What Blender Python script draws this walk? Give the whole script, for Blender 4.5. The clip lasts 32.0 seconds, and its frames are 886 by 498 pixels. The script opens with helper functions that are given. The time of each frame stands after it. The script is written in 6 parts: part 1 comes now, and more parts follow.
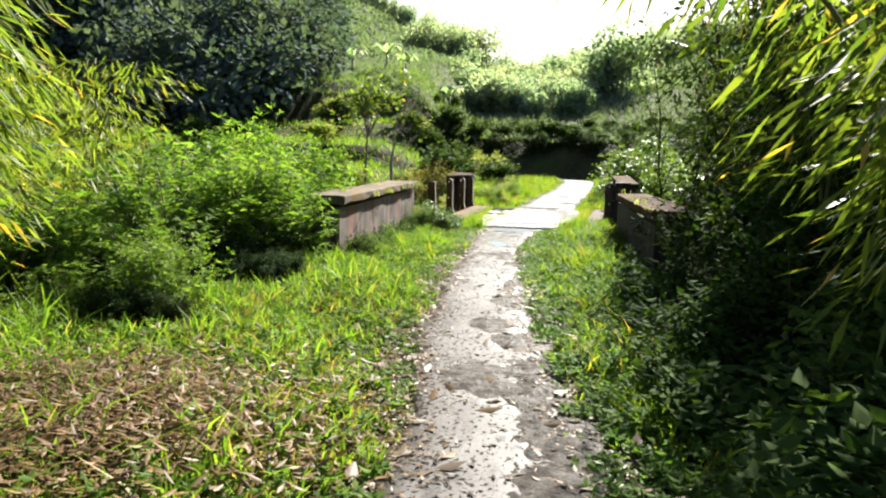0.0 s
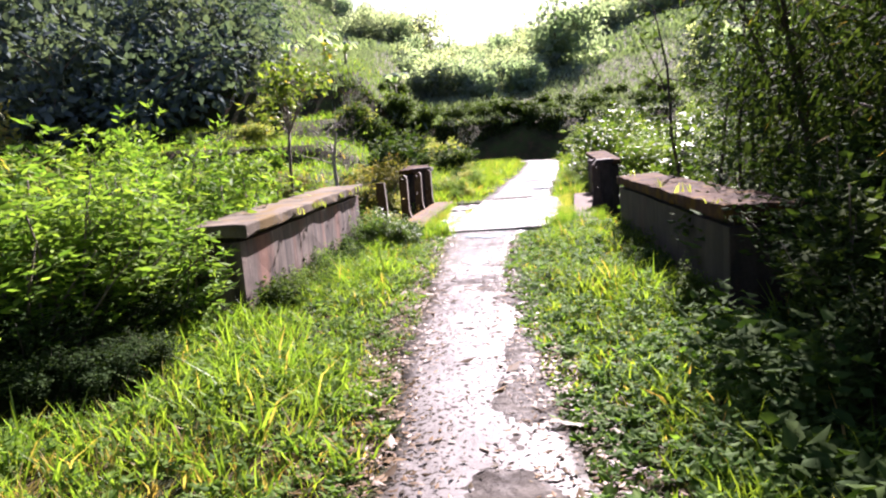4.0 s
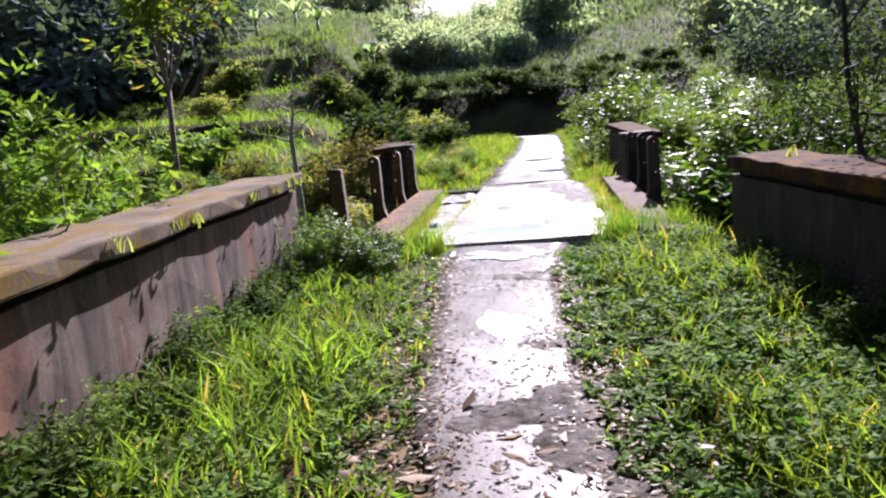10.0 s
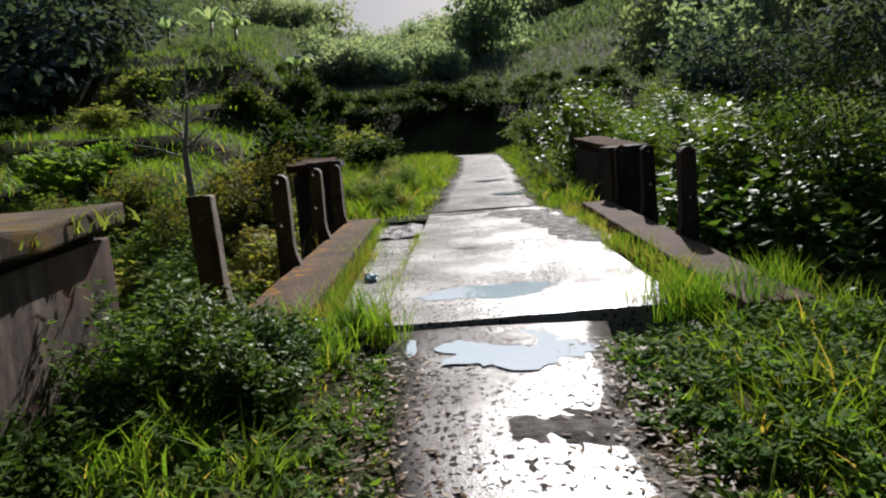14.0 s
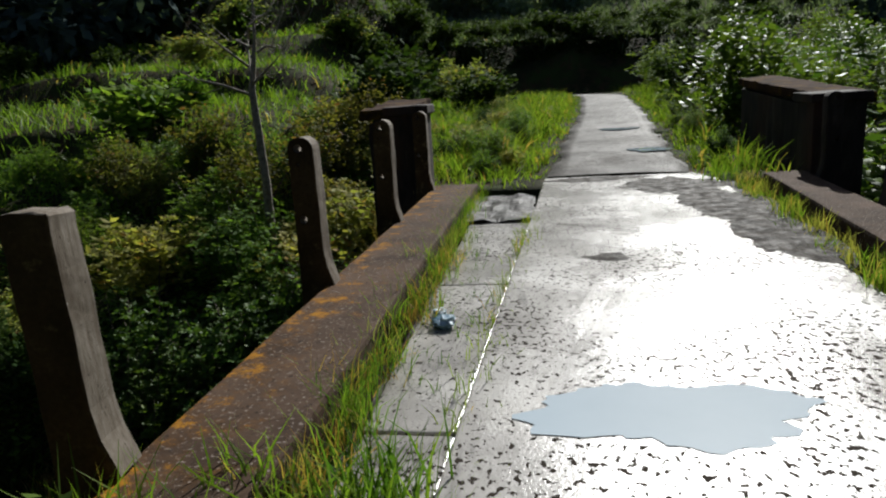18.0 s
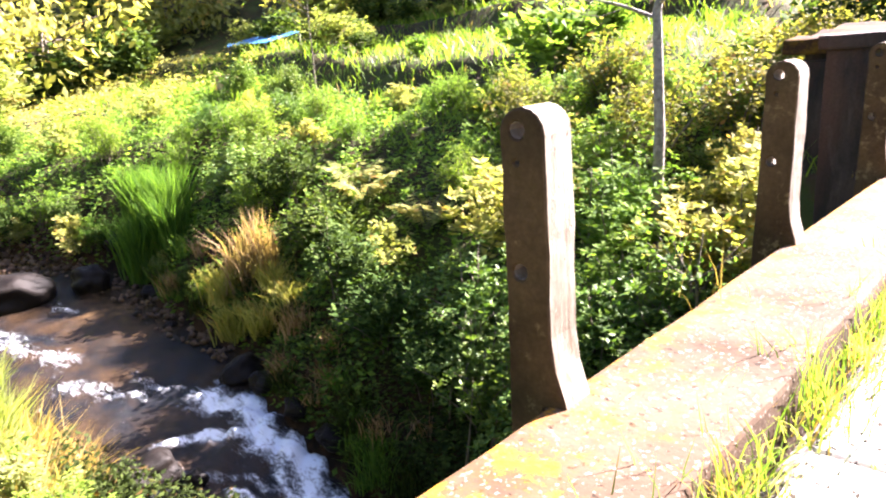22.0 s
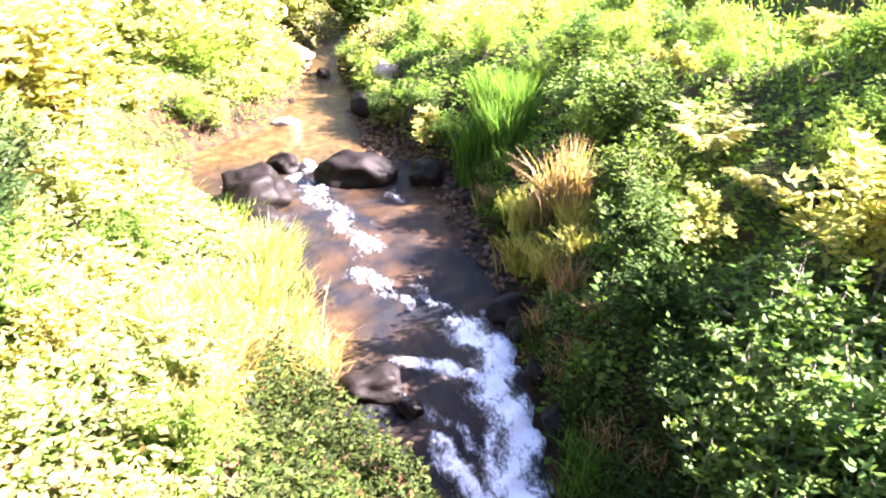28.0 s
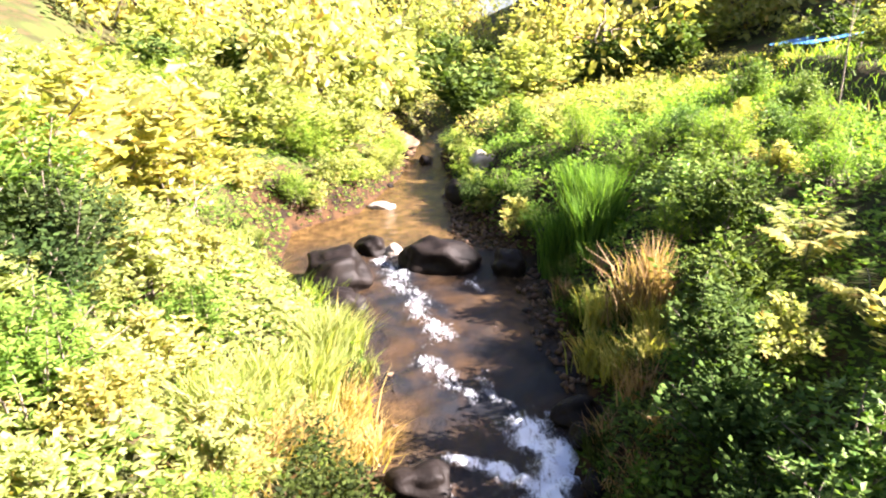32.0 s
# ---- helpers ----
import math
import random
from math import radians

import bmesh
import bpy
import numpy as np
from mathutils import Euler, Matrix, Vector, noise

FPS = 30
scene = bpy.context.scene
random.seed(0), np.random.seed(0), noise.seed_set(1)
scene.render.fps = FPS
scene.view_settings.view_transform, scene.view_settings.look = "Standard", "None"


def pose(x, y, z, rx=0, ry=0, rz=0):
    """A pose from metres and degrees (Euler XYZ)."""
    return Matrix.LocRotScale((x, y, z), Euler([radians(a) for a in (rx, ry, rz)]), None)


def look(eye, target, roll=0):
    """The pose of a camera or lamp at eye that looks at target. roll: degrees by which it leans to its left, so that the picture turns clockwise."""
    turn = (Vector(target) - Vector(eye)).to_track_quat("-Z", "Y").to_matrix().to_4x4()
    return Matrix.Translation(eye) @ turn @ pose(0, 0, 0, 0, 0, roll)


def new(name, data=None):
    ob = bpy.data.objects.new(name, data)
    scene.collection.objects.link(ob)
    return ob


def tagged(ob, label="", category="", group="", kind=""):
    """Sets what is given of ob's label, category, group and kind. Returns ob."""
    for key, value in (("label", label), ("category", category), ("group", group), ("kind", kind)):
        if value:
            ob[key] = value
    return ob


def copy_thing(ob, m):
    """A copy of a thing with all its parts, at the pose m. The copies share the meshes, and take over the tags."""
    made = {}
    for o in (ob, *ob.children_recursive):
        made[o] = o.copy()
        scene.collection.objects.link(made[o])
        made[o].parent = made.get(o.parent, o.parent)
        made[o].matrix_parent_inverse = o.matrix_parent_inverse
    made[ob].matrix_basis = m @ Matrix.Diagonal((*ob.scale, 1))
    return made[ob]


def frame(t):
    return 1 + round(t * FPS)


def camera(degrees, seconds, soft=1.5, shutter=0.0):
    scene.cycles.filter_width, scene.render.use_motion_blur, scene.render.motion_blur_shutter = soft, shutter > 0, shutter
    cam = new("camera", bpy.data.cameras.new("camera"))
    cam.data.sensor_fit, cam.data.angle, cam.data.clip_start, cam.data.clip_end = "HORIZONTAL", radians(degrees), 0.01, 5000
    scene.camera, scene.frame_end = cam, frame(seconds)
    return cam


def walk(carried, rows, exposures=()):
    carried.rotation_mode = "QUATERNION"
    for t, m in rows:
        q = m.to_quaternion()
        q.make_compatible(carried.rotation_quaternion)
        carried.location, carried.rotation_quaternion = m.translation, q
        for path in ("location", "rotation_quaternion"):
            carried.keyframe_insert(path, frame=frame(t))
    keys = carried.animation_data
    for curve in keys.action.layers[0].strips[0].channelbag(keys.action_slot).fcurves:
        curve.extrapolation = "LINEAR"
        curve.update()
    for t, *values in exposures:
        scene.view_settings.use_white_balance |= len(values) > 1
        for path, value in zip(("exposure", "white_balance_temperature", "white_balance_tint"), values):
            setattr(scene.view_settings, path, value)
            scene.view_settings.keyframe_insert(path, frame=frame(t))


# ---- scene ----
cam = camera(64.2, 32.0, soft=2.15)
PATH = [
    (0, (-0.142, 0.124, 1.584), (-0.466, 2.084, 1.355), 1.3),
    (0.5, (-0.158, 0.846, 1.505), (-0.513, 2.809, 1.372), -0.9),
    (1, (-0.291, 1.259, 1.58), (-0.626, 3.228, 1.469), -0.3),
    (1.5, (-0.421, 1.662, 1.646), (-0.68, 3.643, 1.56), -0.8),
    (2, (-0.55, 2.078, 1.711), (-0.785, 4.054, 1.515), -2.7),
    (2.5, (-0.663, 2.456, 1.77), (-0.921, 4.426, 1.543), -1.5),
    (4.5, (-0.666, 4.33, 1.65), (-0.881, 6.294, 1.338), -4.9),
    (5, (-0.678, 4.716, 1.654), (-0.892, 6.671, 1.29), -3.4),
    (5.5, (-0.775, 5.111, 1.653), (-0.92, 7.081, 1.343), -5.3),
    (6, (-0.834, 5.515, 1.627), (-1.046, 7.482, 1.335), -4.6),
    (6.5, (-0.914, 5.931, 1.626), (-1.083, 7.9, 1.321), -4.0),
    (7, (-0.993, 6.343, 1.626), (-1.069, 8.307, 1.255), -5.0),
    (7.5, (-1.052, 6.783, 1.606), (-1.241, 8.757, 1.35), -4.3),
    (8, (-1.111, 7.246, 1.599), (-1.206, 9.228, 1.346), -3.7),
    (8.5, (-1.178, 7.652, 1.627), (-1.256, 9.628, 1.33), -4.8),
    (9, (-1.174, 8.151, 1.622), (-1.33, 10.12, 1.308), -4.3),
    (9.5, (-1.252, 8.596, 1.618), (-1.371, 10.572, 1.334), -3.8),
    (10, (-1.29, 9.087, 1.583), (-1.47, 11.052, 1.256), -4.9),
    (10.5, (-1.314, 9.553, 1.588), (-1.494, 11.509, 1.21), -3.1),
    (11, (-1.403, 10.074, 1.557), (-1.506, 12.048, 1.254), -3.8),
    (11.5, (-1.453, 10.505, 1.52), (-1.597, 12.479, 1.227), -3.9),
    (12, (-1.505, 11.017, 1.5), (-1.667, 12.979, 1.144), -2.7),
    (12.5, (-1.576, 11.588, 1.471), (-1.607, 13.56, 1.14), -3.8),
    (13, (-1.64, 12.118, 1.437), (-1.707, 14.094, 1.137), -3.9),
    (13.5, (-1.686, 12.571, 1.409), (-1.692, 14.554, 1.147), -4.3),
    (15.5, (-1.853, 14.033, 1.519), (-1.812, 15.993, 1.121), -4.6),
    (16, (-1.81, 14.547, 1.511), (-1.875, 16.51, 1.133), -2.1),
    (16.5, (-1.836, 15.108, 1.501), (-1.995, 17.059, 1.088), -3.1),
    (17, (-1.83, 15.464, 1.528), (-1.959, 17.415, 1.109), -3.9),
    (17.5, (-1.777, 15.862, 1.528), (-2.051, 17.795, 1.093), -3.4),
    (18, (-1.786, 16.259, 1.514), (-2.076, 18.189, 1.077), -3.6),
    (18.5, (-1.839, 16.56, 1.523), (-2.21, 18.461, 1.022), -4.2),
    (19, (-1.82, 16.927, 1.503), (-2.356, 18.8, 1.051), -3.7),
    (19.5, (-1.832, 17.281, 1.489), (-2.44, 19.12, 0.99), -4.2),
    (20, (-1.881, 17.712, 1.46), (-2.548, 19.493, 0.841), -5.9),
    (20.5, (-1.88, 18.124, 1.417), (-2.844, 19.799, 0.904), -4.9),
    (21, (-1.902, 18.44, 1.412), (-2.957, 20.025, 0.798), -4.7),
    (21.5, (-1.952, 18.716, 1.471), (-3.068, 20.266, 0.878), -6.0),
    (22, (-2.028, 19.046, 1.475), (-3.359, 20.432, 0.921), -4.0),
    (22.5, (-2.135, 19.31, 1.462), (-3.645, 20.464, 0.84), -3.0),
    (23, (-2.231, 19.514, 1.518), (-3.855, 20.475, 0.854), -1.9),
    (23.5, (-2.292, 19.661, 1.51), (-4.063, 20.268, 0.807), -0.6),
    (24, (-2.549, 20.044, 1.432), (-4.340, 20.509, 0.671), -1.7),
    (24.5, (-2.522, 20.103, 1.473), (-4.295, 20.626, 0.707), -4.9),
    (26.5, (-2.459, 20.913, 1.444), (-4.236, 21.388, 0.661), -1.7),
    (27, (-2.514, 21.180, 1.455), (-4.295, 21.636, 0.669), -0.9),
    (27.5, (-2.698, 21.380, 1.412), (-4.465, 21.973, 0.685), 1.5),
    (28, (-2.807, 21.547, 1.427), (-4.617, 21.955, 0.680), -0.1),
    (28.5, (-2.793, 21.701, 1.406), (-4.622, 21.849, 0.610), 1.6),
    (29, (-2.797, 21.937, 1.399), (-4.591, 22.004, 0.517), 2.0),
    (29.5, (-2.932, 22.099, 1.391), (-4.742, 22.277, 0.559), -0.7),
    (30, (-2.871, 22.154, 1.423), (-4.719, 22.270, 0.668), 1.6),
    (30.5, (-2.937, 22.276, 1.412), (-4.795, 22.417, 0.685), 1.3),
    (31, (-3.026, 22.306, 1.419), (-4.927, 22.455, 0.817), 0.5),
    (31.5, (-2.929, 22.264, 1.468), (-4.853, 22.373, 0.932), 0.3),
    (32, (-2.934, 22.267, 1.476), (-4.861, 22.381, 0.954), 0.4),
]
EXPOSURES = [
    (0, 2.2, 6100, 10), (1, 2.6, 5950, 27), (2.5, 2.65, 5700, 38), (4.5, 2.4, 5950, 33), (6, 2.35, 5850, 33), (7, 2.05, 5850, 30), (9, 2.2, 5800, 31), (10.5, 1.65, 5550, 33), (12, 1.5, 5600, 34), (13, 1.1, 5900, 20),
    (16, 0.1, 5700, 13), (17.6, 0.1, 5700, 10), (18.3, 0.4, 5850, 9), (19, 1.35, 6000, 8), (20, 2.4, 6300, 12), (21, 3.5, 6300, 18), (22, 4.0, 6100, 30), (23, 4.3, 5800, 38), (24, 4.1, 5900, 27), (26.5, 3.8, 5900, 22), (27.3, 3.9, 5900, 27), (28, 4.75, 5900, 37), (29, 3.8, 6500, 25), (30, 3.95, 6400, 36), (31, 4.15, 6300, 35), (32, 3.8, 6300, 28),
]
walk(cam, [(t, look(eye, target, roll)) for t, eye, target, roll in PATH], EXPOSURES)


# ---- world, sun and exposure ----
SUN_AZ, SUN_EL = 14.5, 35.0  # degrees clockwise from +y, and above the horizon
world = bpy.data.worlds.new("world")
scene.world = world
world.use_nodes = True
wn = world.node_tree
sky = wn.nodes.new("ShaderNodeTexSky")
sky.sky_type = "NISHITA"
sky.sun_disc = False
sky.sun_elevation, sky.sun_rotation = radians(SUN_EL), radians(SUN_AZ)
sky.air_density, sky.dust_density, sky.ozone_density = 1.0, 3.0, 1.2
wn.links.new(sky.outputs[0], wn.nodes["Background"].inputs[0])
wn.nodes["Background"].inputs[1].default_value = 0.029
sun = new("sun", bpy.data.lights.new("sun", "SUN"))
sun.data.energy, sun.data.angle, sun.data.color = 5.0, radians(0.6), (1.0, 0.93, 0.8)
_az, _el = radians(SUN_AZ), radians(SUN_EL)
SUNWARD = Vector((math.sin(_az) * math.cos(_el), math.cos(_az) * math.cos(_el), math.sin(_el)))
sun.matrix_world = look(SUNWARD * 60, (0, 0, 0))

# ---- materials ----


class Nodes:
    """A small wrapper that builds one node material."""

    def __init__(self, name):
        self.mat = bpy.data.materials.new(name)
        self.mat.use_nodes = True
        self.t = self.mat.node_tree
        self.bsdf = self.t.nodes["Principled BSDF"]
        self.out = self.t.nodes["Material Output"]

    def node(self, kind, **inputs):
        n = self.t.nodes.new(kind)
        for key, value in inputs.items():
            n.inputs[key.replace("_", " ")].default_value = value
        return n

    def link(self, a, b):
        self.t.links.new(a, b)

    def coords(self, scale=(1, 1, 1)):
        g = self.node("ShaderNodeNewGeometry")
        m = self.node("ShaderNodeMapping")
        m.inputs["Scale"].default_value = scale
        self.link(g.outputs["Position"], m.inputs["Vector"])
        return m.outputs["Vector"]

    def noise(self, scale, detail=4.0, rough=0.55, stretch=(1, 1, 1), distort=0.0):
        n = self.node("ShaderNodeTexNoise", Scale=scale, Detail=detail, Roughness=rough, Distortion=distort)
        self.link(self.coords(stretch), n.inputs["Vector"])
        return n.outputs["Fac"]

    def ramp(self, fac, *stops):
        r = self.node("ShaderNodeValToRGB")
        e = r.color_ramp.elements
        while len(e) < len(stops):
            e.new(0.5)
        for el, (pos, col) in zip(e, stops):
            el.position = pos
            el.color = (*col, 1) if isinstance(col, tuple) else (col, col, col, 1)
        self.link(fac, r.inputs["Fac"])
        return r.outputs["Color"]

    def mix(self, fac, a, b, blend="MIX"):
        m = self.node("ShaderNodeMix")
        m.data_type, m.blend_type = "RGBA", blend
        for sock, v in ((m.inputs[0], fac), (m.inputs[6], a), (m.inputs[7], b)):
            if isinstance(v, bpy.types.NodeSocket):
                self.link(v, sock)
            elif isinstance(v, tuple):
                sock.default_value = (*v, 1)
            else:
                sock.default_value = v
        return m.outputs[2]

    def bump(self, height, strength=0.3, distance=0.02):
        b = self.node("ShaderNodeBump", Strength=strength, Distance=distance)
        self.link(height, b.inputs["Height"])
        self.link(b.outputs["Normal"], self.bsdf.inputs["Normal"])
        return b.outputs["Normal"]

    def done(self, colour=None, rough=None, metal=0.0, spec=0.5):
        for v, key in ((colour, "Base Color"), (rough, "Roughness")):
            if isinstance(v, bpy.types.NodeSocket):
                self.link(v, self.bsdf.inputs[key])
            elif isinstance(v, tuple):
                self.bsdf.inputs[key].default_value = (*v, 1)
            elif v is not None:
                self.bsdf.inputs[key].default_value = v
        self.bsdf.inputs["Metallic"].default_value = metal
        self.bsdf.inputs["Specular IOR Level"].default_value = spec
        return self.mat


def leaf_material(name, dark, light, dry=None, glow=0.45, gloss=0.5, spec=None):
    """Thin leaves: diffuse and a waxy sheen in front, light coming through from behind."""
    k = Nodes(name)
    g = k.node("ShaderNodeNewGeometry")
    o = k.node("ShaderNodeObjectInfo")
    col = k.mix(g.outputs["Random Per Island"], dark, light)
    if dry:
        pick = k.ramp(g.outputs["Random Per Island"], (0.94, 0.0), (0.96, 1.0))
        col = k.mix(pick, col, dry)
    tone = k.ramp(o.outputs["Random"], (0.0, (0.78, 0.88, 0.8)), (0.5, (1.0, 1.0, 1.0)), (1.0, (1.18, 1.05, 0.85)))
    col = k.mix(1.0, col, tone, "MULTIPLY")
    big = k.ramp(k.noise(0.7, 2.0), (0.3, 0.8), (0.7, 1.15))
    col = k.mix(1.0, col, big, "MULTIPLY")
    k.done(col, gloss, spec=spec or (0.15 if gloss < 0.6 else 0.06))
    tr = k.node("ShaderNodeBsdfTranslucent")
    warm = k.mix(1.0, col, (1.35, 1.45, 0.55), "MULTIPLY")
    k.link(warm, tr.inputs["Color"])
    m = k.node("ShaderNodeMixShader")
    m.inputs[0].default_value = glow
    k.link(k.bsdf.outputs[0], m.inputs[1])
    k.link(tr.outputs[0], m.inputs[2])
    k.link(m.outputs[0], k.out.inputs["Surface"])
    return k.mat


def concrete_material(name, light, dark, stain, streak=True, rough=0.85, moss=None, patchy=0.52, grain=3.4, spec=0.3):
    k = Nodes(name)
    base = k.mix(k.ramp(k.noise(2.2, 6.0), (0.35, 0.0), (0.7, 1.0)), dark, light)
    if streak:
        runs = k.ramp(k.noise(4.6, 6.0, 0.65, stretch=(1, 1, 0.17), distort=0.5), (0.43, 0.0), (0.6, 0.92))
        base = k.mix(runs, base, stain)
        rust = k.ramp(k.noise(1.3, 5.0, 0.62, stretch=(1, 1, 0.35)), (0.52, 0.0), (0.66, 0.8))
        base = k.mix(rust, base, (light[0] * 1.1, light[1] * 0.66, light[2] * 0.5))
        pale = k.ramp(k.noise(4.0, 4.0, 0.6, stretch=(1, 1, 0.25)), (0.6, 0.0), (0.7, 0.6))
        base = k.mix(pale, base, (light[0] * 1.5, light[1] * 1.5, light[2] * 1.5))
    if moss:
        spots = k.ramp(k.noise(grain, 7.0, 0.7), (patchy, 0.0), (patchy + 0.08, 1.0))
        base = k.mix(spots, base, moss)
    fine = k.noise(45.0, 3.0, 0.7)
    base = k.mix(1.0, base, k.ramp(fine, (0.3, 0.72), (0.7, 1.15)), "MULTIPLY")
    mid = k.noise(9.0, 5.0, 0.65)
    k.bump(k.mix(0.4, fine, mid), 0.18, 0.012)
    return k.done(base, rough, spec=spec)


def kerb_material():
    """Brown-stained concrete, speckled with pale chips, with orange lichen thickest along the outer edge."""
    k = Nodes("lichen_kerb")
    base = k.mix(k.ramp(k.noise(1.6, 6.0, 0.65), (0.36, 0.0), (0.66, 1.0)), (0.042, 0.026, 0.016), (0.1, 0.064, 0.042))
    chips = k.ramp(k.noise(44.0, 3.0, 0.6), (0.6, 0.0), (0.65, 0.8))
    base = k.mix(chips, base, (0.26, 0.22, 0.19))
    pits = k.ramp(k.noise(26.0, 3.0, 0.7), (0.32, 1.0), (0.4, 0.0))
    base = k.mix(pits, base, (0.018, 0.012, 0.008))
    split = k.node("ShaderNodeSeparateXYZ")
    k.link(k.coords(), split.inputs[0])
    near = k.node("ShaderNodeMapRange")
    k.link(split.outputs["X"], near.inputs["Value"])
    for key, value in (("From Min", -3.4), ("From Max", -2.8), ("To Min", 0.12), ("To Max", -0.12)):
        near.inputs[key].default_value = value
    grown = k.node("ShaderNodeMath")
    grown.operation = "ADD"
    k.link(k.noise(6.0, 7.0, 0.75), grown.inputs[0])
    k.link(near.outputs[0], grown.inputs[1])
    wash = k.ramp(grown.outputs[0], (0.47, 0.0), (0.64, 0.55))
    base = k.mix(wash, base, (0.13, 0.058, 0.008))
    spots = k.ramp(grown.outputs[0], (0.58, 0.0), (0.66, 1.0))
    base = k.mix(spots, base, k.mix(k.noise(30.0, 3.0), (0.2, 0.075, 0.004), (0.4, 0.2, 0.012)))
    k.bump(k.mix(0.5, k.noise(38.0, 3.0, 0.7), k.noise(9.0, 5.0, 0.65)), 0.4, 0.014)
    return k.done(base, 0.9, spec=0.12)


def post_material():
    """Old board-cast concrete: pale grey, upright grain, brown algal runs, open pits."""
    k = Nodes("post_concrete")
    base = k.mix(k.ramp(k.noise(5.0, 6.0, 0.65), (0.35, 0.0), (0.65, 1.0)), (0.15, 0.125, 0.095), (0.29, 0.255, 0.21))
    grain = k.noise(60.0, 5.0, 0.7, stretch=(1, 1, 0.07))
    base = k.mix(k.ramp(grain, (0.3, 0.75), (0.6, 0.0)), base, (0.1, 0.075, 0.05))
    runs = k.ramp(k.noise(9.0, 5.0, 0.6, stretch=(1, 1, 0.22), distort=0.5), (0.54, 0.0), (0.7, 0.8))
    base = k.mix(runs, base, (0.07, 0.05, 0.03))
    pits = k.ramp(k.noise(95.0, 2.0, 0.5, stretch=(1, 1, 0.5)), (0.26, 1.0), (0.32, 0.0))
    base = k.mix(pits, base, (0.035, 0.026, 0.018))
    scars = k.ramp(k.noise(22.0, 3.0, 0.6), (0.7, 0.0), (0.74, 0.7))
    base = k.mix(scars, base, (0.5, 0.47, 0.42))
    k.bump(k.mix(0.5, grain, k.ramp(pits, (0.0, 1.0), (1.0, 0.0))), 0.5, 0.012)
    return k.done(base, 0.85, spec=0.2)


def path_material(name, dark, light, stained, dry=0.0, spec=0.6):
    """Wet old concrete, with dark stains, bits of leaf litter and smooth wet films."""
    k = Nodes(name)
    base = k.mix(k.ramp(k.noise(1.3, 6.0, 0.65), (0.35, 0.0), (0.65, 1.0)), dark, light)
    stain = k.ramp(k.noise(0.8, 8.0, 0.72, distort=0.8), (stained, 0.0), (stained + 0.15, 1.0))
    base = k.mix(stain, base, (0.07, 0.06, 0.052))
    scuff = k.ramp(k.noise(7.0, 5.0, 0.7, stretch=(1, 0.12, 1), distort=0.5), (0.56, 0.0), (0.66, 0.6))
    base = k.mix(scuff, base, (dark[0] * 0.7, dark[1] * 0.7, dark[2] * 0.7))
    zone = k.ramp(k.noise(0.9, 3.0, 0.6), (0.36, 0.55), (0.62, 0.635))
    fleck = k.node("ShaderNodeMath")
    fleck.operation = "GREATER_THAN"
    k.link(k.noise(30.0, 3.0, 0.55, stretch=(1, 0.75, 1)), fleck.inputs[0])
    k.link(zone, fleck.inputs[1])
    base = k.mix(fleck.outputs[0], base, (0.03, 0.024, 0.018))
    crumbs = k.ramp(k.noise(75.0, 2.0, 0.5), (0.66, 0.0), (0.69, 1.0))
    base = k.mix(crumbs, base, (0.035, 0.026, 0.02))
    wet = k.ramp(k.noise(1.0, 5.0, 0.6), (0.36, 0.19 + dry), (0.52, 0.25 + dry), (0.68, 0.34 + dry))
    rough = k.mix(fleck.outputs[0], wet, (0.75, 0.75, 0.75))
    k.bump(k.mix(0.55, k.noise(60.0, 3.0, 0.7), k.noise(5.0, 5.0)), 0.4, 0.014)
    done = k.done(base, rough, spec=spec)
    dull = k.node("ShaderNodeMath")
    dull.operation = "MAXIMUM"
    k.link(fleck.outputs[0], dull.inputs[0])
    k.link(k.mix(1.0, crumbs, k.mix(stain, (0.0, 0.0, 0.0), (0.6, 0.6, 0.6)), "LIGHTEN"), dull.inputs[1])
    level = k.node("ShaderNodeMapRange")
    level.inputs["To Min"].default_value, level.inputs["To Max"].default_value = spec, 0.03
    k.link(dull.outputs[0], level.inputs["Value"])
    k.link(level.outputs[0], k.bsdf.inputs["Specular IOR Level"])
    return done


def soil_material():
    k = Nodes("grassy_soil")
    shore = k.node("ShaderNodeAttribute")
    shore.attribute_name = "shore"
    base = k.mix(k.ramp(k.noise(0.6, 6.0), (0.4, 0.0), (0.62, 1.0)), (0.03, 0.03, 0.012), (0.045, 0.062, 0.015))
    brown = k.ramp(k.noise(1.7, 6.0, 0.7), (0.5, 0.0), (0.62, 1.0))
    base = k.mix(brown, base, (0.065, 0.042, 0.02))
    mud = k.mix(k.ramp(k.noise(3.0, 5.0), (0.4, 0.0), (0.6, 1.0)), (0.012, 0.008, 0.005), (0.045, 0.024, 0.011))
    base = k.mix(shore.outputs["Fac"], base, mud)
    k.bump(k.noise(18.0, 6.0, 0.7), 0.9, 0.05)
    return k.done(base, 0.95, spec=0.1)


def rock_material(name, a, b, rough=0.45):
    k = Nodes(name)
    base = k.mix(k.ramp(k.noise(2.5, 6.0), (0.35, 0.0), (0.7, 1.0)), a, b)
    speck = k.ramp(k.noise(30.0, 3.0, 0.7), (0.35, 0.7), (0.7, 1.2))
    base = k.mix(1.0, base, speck, "MULTIPLY")
    k.bump(k.mix(0.5, k.noise(24.0, 4.0, 0.7), k.noise(5.0, 5.0)), 0.7, 0.04)
    return k.done(base, rough, spec=0.11)


